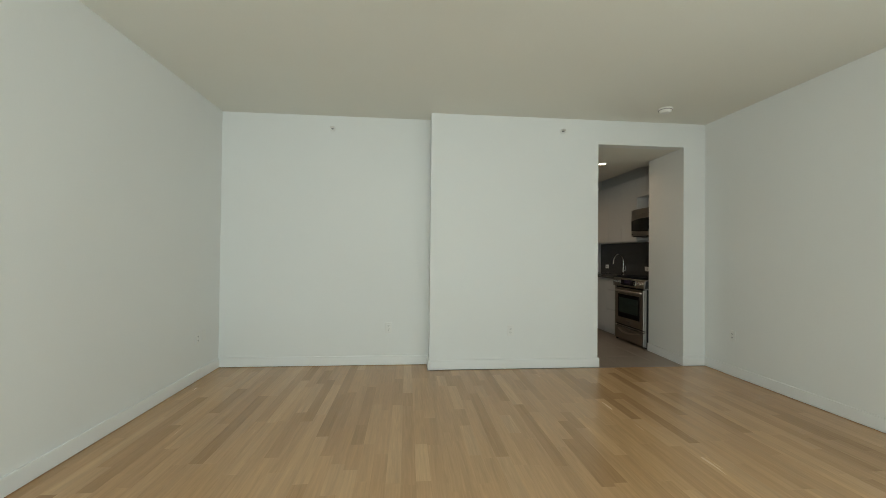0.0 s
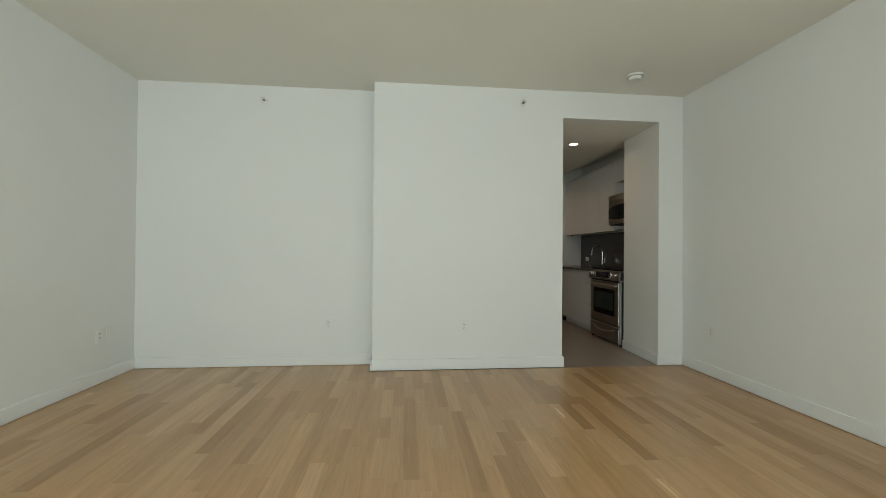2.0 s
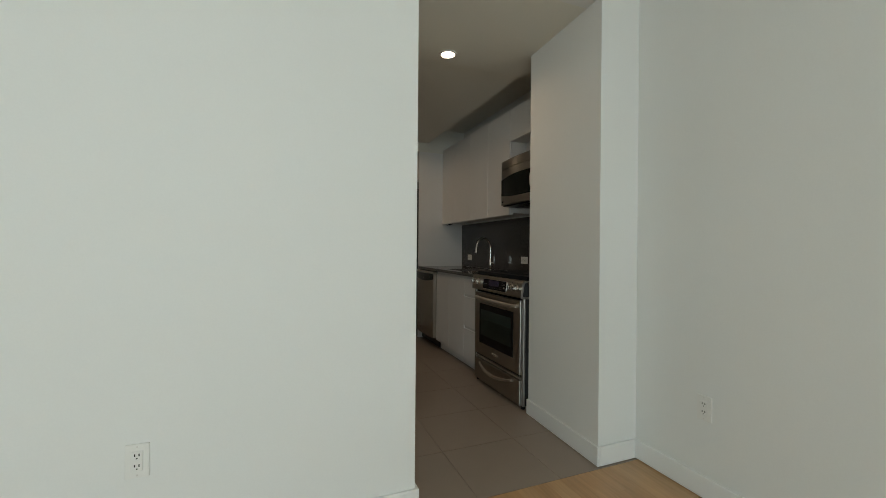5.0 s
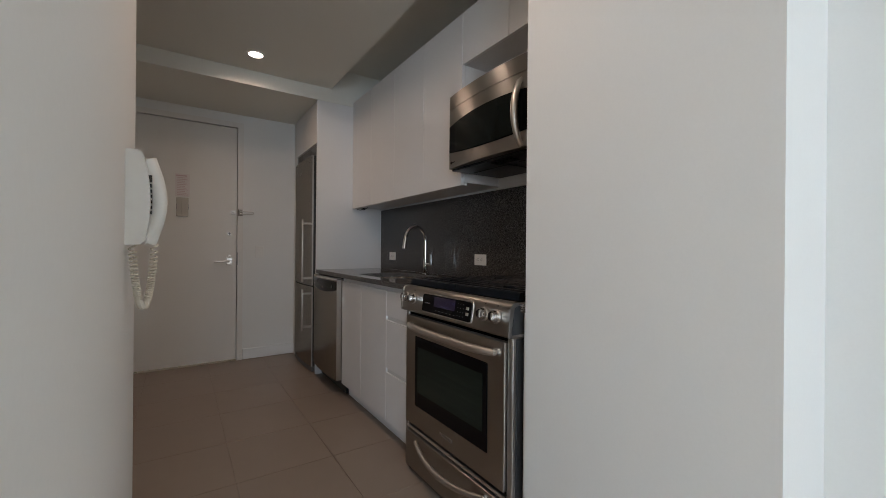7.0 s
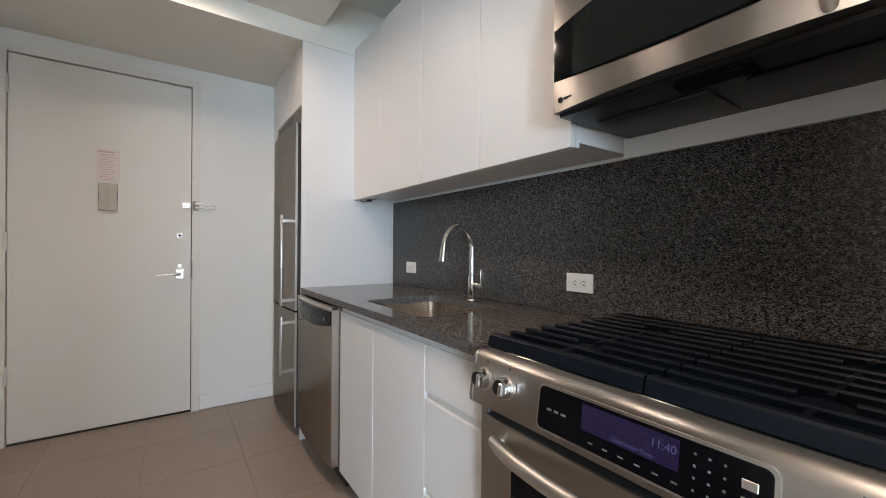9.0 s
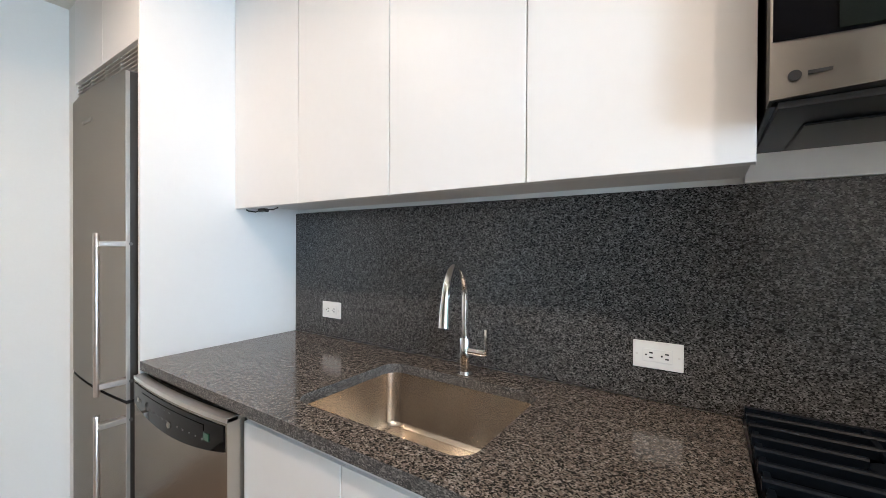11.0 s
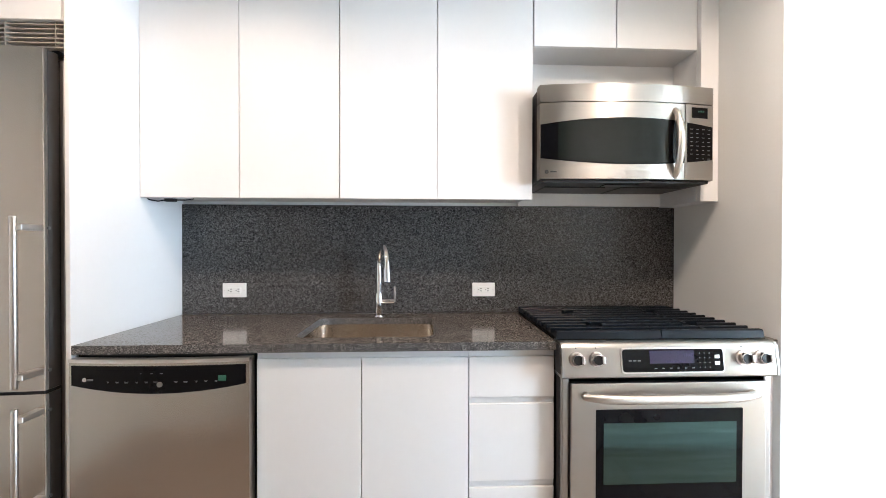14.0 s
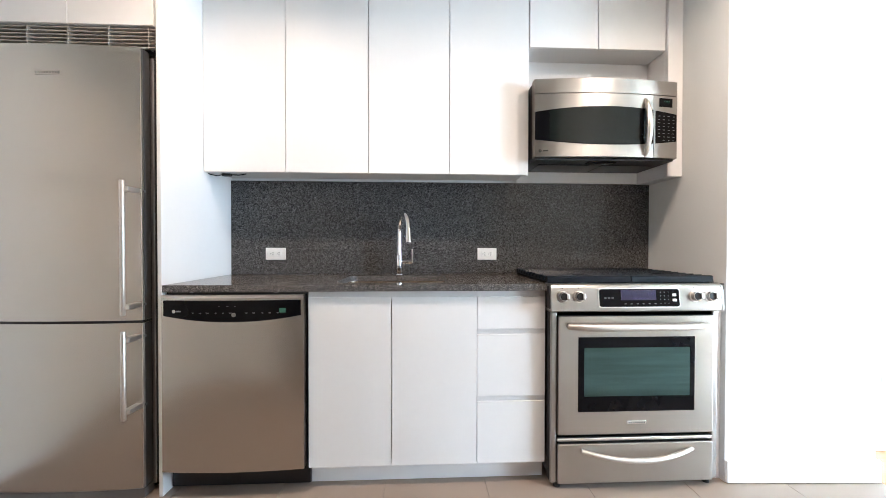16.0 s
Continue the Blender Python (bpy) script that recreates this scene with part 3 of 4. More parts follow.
def worktop():
    top = thing("worktop", "polished brown-grey speckled granite worktop with a sink cutout", "worktop")
    x0, x1, y0, y1 = 0.0, 0.611, 0.004, 1.680
    cx, cy = HOLE_X, HOLE_Y
    outer = []
    for x, y in HOLE:
        dx, dy = x - cx, y - cy
        s = min(((x1 if dx > 0 else x0) - cx) / dx if abs(dx) > 1e-6 else 1e9, (0.70 if dy > 0 else -0.45) / dy if abs(dy) > 1e-6 else 1e9)
        outer.append((cx + dx * s, cy + dy * s))
    ya, yb = cy - 0.45, cy + 0.70
    for tx, ty in ((x0, ya), (x0, yb), (x1, ya), (x1, yb)):
        k = min(range(len(outer)), key=lambda i: (outer[i][0] - tx) ** 2 + (outer[i][1] - ty) ** 2)
        outer[k] = (tx, ty)
    bm = ring_slab(outer, HOLE, BASE_TOP, 0.914)
    box(x0, x1, y0, ya, BASE_TOP, 0.914, bm=bm)
    box(x0, x1, yb, y1, BASE_TOP, 0.914, bm=bm)
    slab = part("slab", bm, M_STONE, top)
    # upright faces take the matte granite with daylight greyed into its colour
    slab.data.materials.append(M_EDGE_DAYLIT)
    for f in slab.data.polygons:
        if abs(f.normal.z) < 0.5:
            f.material_index = 1
    return top


worktop()
strip = thing("worktop_strip", "narrow granite worktop strip between range and wall", "worktop")
part("slab", box(0.0, 0.611, -0.824, -0.788, BASE_TOP, 0.914, 0.002, 1), M_STONE, strip)
part("side_panel", box(0.020, 0.60, -0.824, -0.788, 0.001, 0.882), M_LACQ, strip, "white panel under the strip")
bs = thing("backsplash", "grey speckled granite backsplash slab behind the worktop", "backsplash")
part("slab", box(0.612, 0.629, -0.824, 1.680, 0.9145, 1.461, 0.001, 1), M_SPLASH, bs)


def sink():
    top = thing("sink", "undermounted brushed steel sink with rounded corners", "sink")
    bm = bmesh.new()
    n = len(HOLE)
    cx, cy = HOLE_X, HOLE_Y
    levels = [(1.012, 0.8835), (1.012, 0.84), (1.0, 0.72), (0.985, 0.712), (0.94, 0.704), (0.3, 0.700)]
    rows = [[bm.verts.new((cx + (x - cx) * s, cy + (y - cy) * s, z)) for x, y in HOLE] for s, z in levels]
    for a, b in zip(rows, rows[1:]):
        for i in range(n):
            bm.faces.new((a[i], a[(i + 1) % n], b[(i + 1) % n], b[i]))
    bm.faces.new(rows[-1])
    out = [[bm.verts.new((cx + (x - cx) * s, cy + (y - cy) * s, z)) for x, y in HOLE] for s, z in ((1.03, 0.8835), (1.03, 0.695))]
    for a, b in ((rows[0], out[0]), (out[0], out[1])):
        for i in range(n):
            bm.faces.new((a[i], a[(i + 1) % n], b[(i + 1) % n], b[i]))
    bm.faces.new(out[1])
    part("basin", bm, M_SINK, top, smooth=True)
    part("drain", rod((cx + 0.06, cy, 0.7005), (cx + 0.06, cy, 0.706), 0.042, 24, bevel=0.002), M_CHROME, top, "chrome drain")
    part("strainer", rod((cx + 0.06, cy, 0.7055), (cx + 0.06, cy, 0.709), 0.026, 20), M_GREYMET, top)
    return top


sink()


def tap():
    bx, by = 0.515, 0.698
    top = thing("kitchen_tap", "chrome high-arc pull-down kitchen tap with side lever", "tap", at=(bx, by, 0.914))
    part("base", rod((0, 0, 0), (0, 0, 0.006), 0.024, 24, bevel=0.001), M_CHROME, top, smooth=True)
    part("body", rod((0, 0, 0.006), (0, 0, 0.115), 0.0165, 24, bevel=0.001), M_CHROME, top, smooth=True)
    pts = [(0, 0, 0.115), (0, 0, 0.22)]
    r = 0.100
    lean = -0.29
    for k in range(0, 17):
        a = math.pi * k / 16
        d = -r + r * math.cos(a)
        pts.append((d, -lean * d, 0.243 + r * math.sin(a)))
    ex, ey = -2 * r, 2 * r * lean
    pts.append((ex - 0.001, ey, 0.236))
    part("spout", tube(pts, 0.0115, 16), M_CHROME, top, smooth=True)
    part("spray_head", tube([(ex, ey, 0.255), (ex - 0.002, ey, 0.235), (ex - 0.008, ey - 0.002, 0.187)], lambda u: 0.0125 + 0.003 * u, 16), M_CHROME, top, smooth=True)
    part("nozzle", rod((ex - 0.008, ey - 0.002, 0.188), (ex - 0.0085, ey - 0.002, 0.183), 0.0125, 16), M_BLACKPL, top)
    part("lever_arm", rod((0, -0.010, 0.076), (0.0, -0.072, 0.076), 0.0115, 16, bevel=0.001), M_CHROME, top, smooth=True)
    part("lever", box(-0.009, 0.009, -0.080, -0.070, 0.070, 0.150, 0.003), M_CHROME, top)
    return top


tap()


# ---------- dishwasher ----------
def dishwasher():
    top = thing("dishwasher", "stainless steel dishwasher with a black control strip under the worktop", "dishwasher")
    y0, y1 = 1.078, 1.672
    mid = (y0 + y1) / 2

    def bow(y):
        return -0.034 + 0.016 * ((y - mid) / (y1 - mid)) ** 2
    part("body", box(0.035, 0.60, y0 + 0.004, y1 - 0.004, 0.11, 0.868), M_BLACKPL, top)
    part("door", bowed(y0, y1, lambda y: 0.117, lambda y: 0.872, bow, 0.045, 28), M_STEEL_V, top, smooth=True)

    def low(y):
        return 0.786 - 0.026 * (1 - ((y - mid) / 0.285) ** 2)
    part("control_strip", bowed(mid - 0.286, mid + 0.286, low, lambda y: 0.852, lambda y: bow(y) - 0.003, 0.02, 28), M_BLACKGL, top, "glossy black curved control strip", True)
    part("top_rim", bowed(y0, y1, lambda y: 0.862, lambda y: 0.8735, lambda y: bow(y) - 0.0025, 0.03, 28), M_SATIN, top, "bright steel top rim", True)
    part("recess_handle", bowed(mid - 0.20, mid + 0.20, lambda y: 0.822 - 0.006 * (1 - ((y - mid) / 0.2) ** 2), lambda y: 0.838, lambda y: bow(y) - 0.0045, 0.01, 20), M_BLACKGL, top)
    for k in range(12):
        yy = mid + 0.155 - k * 0.032
        if k == 6:
            continue
        wide = 0.008 + 0.003 * (k % 3)
        part("key_mark", box(bow(yy) - 0.0036, bow(yy), yy, yy + wide, 0.7995, 0.8008), M_MARK, top)
        part("key_mark", box(bow(yy) - 0.0036, bow(yy), yy + 0.001, yy + wide - 0.002, 0.7965, 0.7978), M_MARK, top)
        if k < 5:
            part("key_mark", box(bow(yy) - 0.0056, bow(yy), yy - 0.05, yy - 0.041, 0.8275, 0.8290), M_MARK, top)
    part("start_button", rod((bow(mid) - 0.001, mid - 0.012, 0.7915), (bow(mid) - 0.006, mid - 0.012, 0.7915), 0.009, 18), M_ETCH, top)
    part("display", box(bow(1.16) - 0.0042, bow(1.16), 1.150, 1.184, 0.799, 0.818), M_GREEN, top, "small green display")
    part("badge", rod((bow(1.62) - 0.0015, 1.615, 0.806), (bow(1.62) - 0.0045, 1.615, 0.806), 0.007, 14), M_SATIN, top)
    part("badge_mark", box(bow(1.59) - 0.0045, bow(1.59), 1.585, 1.603, 0.803, 0.809), M_MARK, top)
    part("toe_plate", box(0.055, 0.075, y0 - 0.008, y1 + 0.002, 0.012, 0.112), M_BLACKPL, top)
    # dark filler painting the shade under the worktop
    part("top_gap_shade", box(0.02, 0.06, y0, y1, 0.8685, 0.8825), M_DARK, top)
    for yy in (1.2, 1.56):
        part("clip", box(0.012, 0.03, yy, yy + 0.012, 0.879, 0.8825), M_GREYMET, top)
    for yy in (y0 + 0.05, y1 - 0.05):
        part("foot", rod((0.12, yy, 0.0), (0.12, yy, 0.11), 0.014, 10), M_BLACKPL, top)
    return top


dishwasher()


# ---------- range ----------
def arc_bar(ya, yb, z, x_end, x_mid, r, dz=0.0, n=20, power=2):
    return [(x_end + (x_mid - x_end) * (1 - (2 * k / n - 1) ** power), ya + (yb - ya) * k / n, z + dz * (1 - (2 * k / n - 1) ** 2)) for k in range(n + 1)]


def gas_range():
    top = thing("gas_range", "stainless steel slide-in gas range with black oven window", "range")
    y0, y1 = -0.782, -0.003
    part("body", box(-0.012, 0.600, y0 + 0.012, y1 - 0.012, 0.035, 0.905), M_GREYMET, top)
    for a, b in ((y1 - 0.031, y1 - 0.004), (y0 + 0.004, y0 + 0.031)):
        part("side_trim", box(-0.024, 0.03, a, b, 0.025, 0.792, 0.006, 2), M_EDGE, top)
    # sloping front with a rounded top edge
    prof = [(0.03, 0.795), (-0.044, 0.795), (-0.050, 0.800), (-0.051, 0.812)]
    for k in range(7):
        a = radians(90 * k / 6)
        prof.append((-0.014 - 0.026 * math.cos(a), 0.893 + 0.024 * math.sin(a)))
    prof += [(0.04, 0.917), (0.04, 0.80)]
    part("control_panel", profile_y(prof, y0, y1), M_STEEL_H, top, smooth=True)
    for a, b in ((y1 - 0.006, y1 + 0.003), (y0 - 0.003, y0 + 0.006)):
        part("end_cap", profile_y([(x - (0.002 if x < 0 else 0), z) for x, z in prof], a, b), M_EDGE, top, smooth=True)

    shrunk = [(0.03, 0.806), (-0.034, 0.806), (-0.036, 0.814)] + [(-0.006 - 0.018 * math.cos(radians(90 * k / 6)), 0.888 + 0.018 * math.sin(radians(90 * k / 6))) for k in range(7)] + [(0.036, 0.906)]
    for a, b in ((y1 + 0.0028, y1 + 0.0042), (y0 - 0.0045, y0 - 0.0028)):
        part("side_cap", profile_y(shrunk, a, b), M_CAP, top, "dark grey side cap")
    for a, b in ((y1 - 0.0042, y1 - 0.0028), (y0 + 0.0028, y0 + 0.0042)):
        part("side_cover", box(-0.008, 0.03, a, b, 0.03, 0.788), M_CAP, top, "dark grey side edge")

    def face(y, z):
        f = (z - 0.812) / (0.893 - 0.812)
        return -0.051 + 0.011 * f
    tilt = math.atan2(0.011, 0.081)

    def on_panel(bm, y, z):
        bmesh.ops.transform(bm, matrix=Matrix.Translation((face(y, z), y, z)) @ Matrix.Rotation(tilt, 4, "Y"), verts=bm.verts)
        return bm
    def plate(hw, hh, rad, x0, x1):
        line = rounded(0, 0, hw, hh, rad, 5)
        bm = bmesh.new()
        a = [bm.verts.new((x0, y, z)) for y, z in line]
        b = [bm.verts.new((x1, y, z)) for y, z in line]
        for k in range(len(line)):
            q = (k + 1) % len(line)
            bm.faces.new((a[k], a[q], b[q], b[k]))
        bm.faces.new(a[::-1])
        bm.faces.new(b)
        return bm
    part("display_bezel", on_panel(plate(0.186, 0.044, 0.013, -0.004, 0.004), -0.395, 0.856), M_SATIN, top)
    disp = part("display_panel", on_panel(plate(0.181, 0.039, 0.010, -0.0065, 0.002), -0.395, 0.856), M_BLACKGL, top, "black glass control display")

    def lettering(body, size, y, z):
        cu = bpy.data.curves.new("lettering", "FONT")
        cu.body, cu.size, cu.extrude, cu.align_x = body, size, 0.0002, "CENTER"
        tmp = bpy.data.objects.new("lettering", cu)
        scene.collection.objects.link(tmp)
        me = bpy.data.meshes.new_from_object(tmp)
        bpy.data.objects.remove(tmp)
        me.transform(Matrix.Rotation(radians(-90), 4, "Z") @ Matrix.Rotation(radians(90), 4, "X"))
        me.transform(Matrix.Translation((face(y, z) - 0.0078, y, z)) @ Matrix.Rotation(tilt, 4, "Y"))
        me.materials.clear()
        me.materials.append(M_DIGIT)
        ob = new("lettering", me)
        ob.parent = disp
        return ob
    part("screen", on_panel(box(-0.0075, -0.006, -0.075, 0.085, -0.010, 0.034), -0.395, 0.856), M_DISPLAY, disp, "dim violet screen")
    lettering("11:40", 0.017, -0.448, 0.869)
    lettering("Clock-Enter Time", 0.0095, -0.400, 0.851)
    for k in range(6):
        part("key_mark", on_panel(box(-0.0070, -0.006, -0.005, 0.004, -0.0275, -0.0250), -0.395 + 0.065 - 0.027 * k, 0.856), M_MARK, disp)
    for k in range(3):
        part("key_mark", on_panel(box(-0.0078, -0.006, -0.005, 0.005, -0.002, 0.002), -0.395 + 0.155 - 0.016 * k, 0.856), M_MARK, disp)
    for r in range(4):
        for c in range(3):
            part("key_mark", on_panel(box(-0.0078, -0.006, -0.0015, 0.0015, -0.0015, 0.0015), -0.395 - 0.095 - 0.018 * c, 0.856 + 0.024 - 0.016 * r), M_MARK, disp)
    for dz in (0.012, -0.010):
        part("key_button", on_panel(box(-0.0085, -0.006, -0.009, 0.009, -0.006, 0.006, 0.001, 1), -0.395 - 0.158, 0.856 + dz), M_SATIN, disp)
    for yy in (-0.051, -0.122, -0.650, -0.718):
        part("knob_bezel", on_panel(rod((-0.001, 0, 0), (-0.008, 0, 0), 0.026, 28, bevel=0.002), yy, 0.862), M_SATIN, top, smooth=True)
        kn = part("knob", on_panel(rod((-0.006, 0, 0), (-0.028, 0, 0), 0.0225, 28, r2=0.0205, bevel=0.003), yy, 0.862), M_KNOB, top, smooth=True)
        part("knob_inset", on_panel(rod((-0.026, 0.0015, 0), (-0.0292, 0.0015, 0), 0.0165, 24, bevel=0.001), yy, 0.862), M_BLACKPL, kn, "black inset face")
        part("knob_grip", on_panel(box(-0.040, -0.02, -0.019, -0.006, -0.0145, 0.0145, 0.005, 3), yy, 0.862), M_KNOB, kn, "satin ridge grip")
        part("dial_mark", on_panel(box(-0.0012, 0.001, -0.002, 0.002, 0.036, 0.040), yy, 0.862), M_BLACKPL, top)
    # oven door
    # dark filler for the shade between control panel and oven door
    part("vent_gap_shade", box(-0.012, 0.0, y0 + 0.03, y1 - 0.03, 0.773, 0.796), M_DARK, top)
    fr_bm = box(-0.036, 0.0, -0.750, -0.036, 0.244, 0.774, 0.004, 2)
    dr = part("oven_door", fr_bm, M_STEEL_H, top)
    part("window_frame", box(-0.0395, -0.03, -0.660, -0.126, 0.347, 0.681, 0.002, 2), M_BLACKGL, dr, "black glass surround")
    part("window_glass", box(-0.0405, -0.036, -0.635, -0.152, 0.417, 0.634), M_OVENGL, dr, "green-tinted reflective oven glass")
    part("badge", box(-0.0405, -0.034, -0.436, -0.348, 0.290, 0.305, 0.001, 1), M_CHROME, dr, "small plain metal badge")
    for k in range(8):
        part("badge_mark", box(-0.0412, -0.040, -0.430 + k * 0.0098, -0.424 + k * 0.0098, 0.294, 0.301), M_GREYMET, dr)
    hd = part("door_handle", tube(arc_bar(-0.707, -0.078, 0.731, -0.047, -0.080, 0.013, power=4), lambda u: 0.0165 - 0.004 * abs(2 * u - 1) ** 8, 16, flat=0.9), M_BAR, dr, "satin curved bar handle", True)
    for yy in (-0.697, -0.089):
        part("handle_post", rod((-0.034, yy, 0.731), (-0.052, yy, 0.731), 0.0145, 14), M_BAR, hd)
    # vent trim and warming drawer
    part("trim_strip", box(-0.030, 0.0, -0.750, -0.036, 0.212, 0.226, 0.003, 1), M_SATIN, top)
    # dark filler for the shade round the trim strip
    part("vent_gap_shade", box(-0.012, 0.0, y0 + 0.03, y1 - 0.03, 0.200, 0.246), M_DARK, top)
    dw = part("drawer", box(-0.036, 0.0, -0.750, -0.036, 0.026, 0.203, 0.004, 2), M_STEEL_H, top)
    part("drawer_handle", tube(arc_bar(-0.650, -0.140, 0.176, -0.042, -0.080, 0.013, -0.030), lambda u: 0.013 - 0.003 * abs(2 * u - 1), 14, flat=0.8), M_BAR, dw, "satin curved bar handle", True)
    for xx in (0.03, 0.55):
        for yy in (y0 + 0.04, y1 - 0.04):
            part("foot", rod((xx - 0.03, yy, 0.0), (xx - 0.03, yy, 0.036), 0.016, 12), M_BLACKPL, top)
    # cooktop, burners and grates
    part("cooktop", box(0.002, 0.606, y0, y1 + 0.0005, 0.9055, 0.9185, 0.003, 1), M_ENAMEL, top)
    for bx, by, br in ((0.14, -0.19, 0.050), (0.43, -0.19, 0.038), (0.14, -0.58, 0.044), (0.43, -0.58, 0.055)):
        bn = part("burner", rod((bx, by, 0.9185), (bx, by, 0.929), br, 24, bevel=0.002), M_GREYMET, top)
        part("burner_cap", rod((bx, by, 0.929), (bx, by, 0.937), br * 0.82, 24, bevel=0.003), M_IRON, bn)
        part("igniter", rod((bx - br - 0.006, by, 0.9185), (bx - br - 0.006, by, 0.932), 0.004, 8), M_PLASTIC, bn)
    for ya, yb in ((-0.386, 0.000), (-0.776, -0.390)):
        ymid = (ya + yb) / 2
        bm = profile_y([(0.004, 0.921), (0.010, 0.946), (0.015, 0.950), (0.030, 0.950), (0.034, 0.946), (0.034, 0.921)], ya, yb)
        for yy in (ya + 0.006, yb - 0.016):
            box(0.030, 0.600, yy, yy + 0.010, 0.922, 0.936, bm=bm)
        box(0.588, 0.602, ya, yb, 0.922, 0.948, bm=bm)
        for k in range(9):
            x = 0.086 + k * 0.0585
            near = any(abs(x - bx) < 0.035 for bx in (0.14, 0.43))
            spans = ((ya, ymid - 0.032), (ymid + 0.032, yb)) if near else ((ya, yb),)
            for s0, s1 in spans:
                profile_y([(x - 0.005, 0.928), (x - 0.0065, 0.945), (x - 0.004, 0.949), (x + 0.004, 0.949), (x + 0.0065, 0.945), (x + 0.005, 0.928)], s0, s1, bm=bm)
        for x0, x1 in ((0.030, 0.115), (0.165, 0.405), (0.455, 0.59)):
            box(x0, x1, ymid - 0.005, ymid + 0.005, 0.934, 0.946, bm=bm)
        for xx in (0.03, 0.57):
            for yy in (ya + 0.004, yb - 0.014):
                box(xx, xx + 0.012, yy, yy + 0.010, 0.9185, 0.937, bm=bm)
        part("grate", bm, M_IRON, top, "black cast-iron grate")
    return top


gas_range()


# ---------- microwave ----------
def microwave():
    top = thing("microwave_oven", "stainless steel over-the-range microwave with dark bowed window", "microwave")
    y0, y1 = -0.749, -0.002
    mid = (y0 + y1) / 2
    split = -0.614

    def bow(y):
        return 0.205 + 0.033 * ((y - mid) / (y1 - mid)) ** 2
    part("case", box(0.248, 0.611, y0 + 0.004, y1 - 0.003, 1.537, 1.926, 0.002, 1), M_BLACKPL, top)
    part("vent_front", bowed(y0, y1, lambda y: 1.858, lambda y: 1.930, bow, 0.045, 28), M_STEEL_H, top, smooth=True)
    door = part("door", bowed(split + 0.0015, y1, lambda y: 1.537, lambda y: 1.854, bow, 0.042, 28), M_STEEL_H, top, smooth=True)
    part("control_panel", bowed(y0, split - 0.0015, lambda y: 1.537, lambda y: 1.854, bow, 0.042, 10), M_STEEL_H, top, smooth=True)
    # dark strip painting the shadow between vent front and door
    part("shadow_strip", bowed(y0 + 0.005, y1 - 0.005, lambda y: 1.848, lambda y: 1.862, lambda y: bow(y) + 0.012, 0.02, 20), M_DARK, top)

    def hi(y):
        return 1.790 - 0.026 * ((y - mid) / (y1 - mid)) ** 2

    def lo(y):
        return 1.597 + 0.028 * ((y - mid) / (y1 - mid)) ** 2
    part("window_surround", bowed(split + 0.004, y1 - 0.003, lo, hi, lambda y: bow(y) - 0.002, 0.01, 28), M_BLACKGL, door, "black glass band", True)
    part("window", bowed(-0.535, -0.075, lambda y: lo(y) + 0.004, lambda y: hi(y) - 0.004, lambda y: bow(y) - 0.0045, 0.004, 28), M_MWGLASS, door, "dark grey mesh window", True)
    hy = -0.568
    grip = [(bow(hy) + 0.006 - 0.046 * math.sin(math.pi * k / 16) ** 0.6, hy, 1.546 + 0.284 * k / 16) for k in range(17)]
    part("door_handle", tube(grip, lambda u: 0.0105 + 0.006 * math.sin(math.pi * u), 14), M_SATIN, door, "satin curved bar handle", True)
    keys = part("keypad", bowed(y0 + 0.004, split - 0.010, lo, lambda y: hi(y) - 0.002, lambda y: bow(y) - 0.002, 0.01, 8), M_BLACKGL, top, "black keypad", True)
    for r in range(8):
        for c in range(4):
            yy = split - 0.028 - c * 0.028
            if c == 0 and r > 6:
                continue
            part("key_mark", box(bow(yy) - 0.0032, bow(yy), yy - 0.006 + 0.002 * (r % 2), yy + 0.006 - 0.002 * ((r + c) % 2), 1.749 - r * 0.0175, 1.751 - r * 0.0175), M_MARK, keys)
    sc = part("display", bowed(-0.720, -0.645, lambda y: 1.798, lambda y: 1.842, lambda y: bow(y) - 0.002, 0.008, 6), M_BLACKGL, top, "small dark clock display", True)
    for k in range(5):
        part("digit_mark", box(bow(-0.68) - 0.003, bow(-0.68) + 0.004, -0.700 + 0.008 * k, -0.695 + 0.008 * k, 1.822, 1.829), M_GREEN, sc)
    part("badge", rod((bow(-0.03) - 0.0005, -0.030, 1.567), (bow(-0.03) - 0.0025, -0.030, 1.567), 0.008, 16), M_BLACKPL, door)
    part("badge_mark", box(bow(-0.06) - 0.0015, bow(-0.06) + 0.003, -0.078, -0.044, 1.5645, 1.5695), M_BLACKPL, door)
    part("underside", box(0.25, 0.61, y0 + 0.012, y1 - 0.012, 1.526, 1.536), M_BLACKPL, top)
    for a, b in ((-0.34, -0.06), (-0.69, -0.41)):
        part("grease_filter", box(0.36, 0.56, a, b, 1.521, 1.5255, 0.002, 1), M_BLACKPL, top)
    part("lamp_cover", box(0.28, 0.33, -0.45, -0.30, 1.521, 1.5255, 0.002, 1), M_BLACKGL, top)
    return top


microwave()


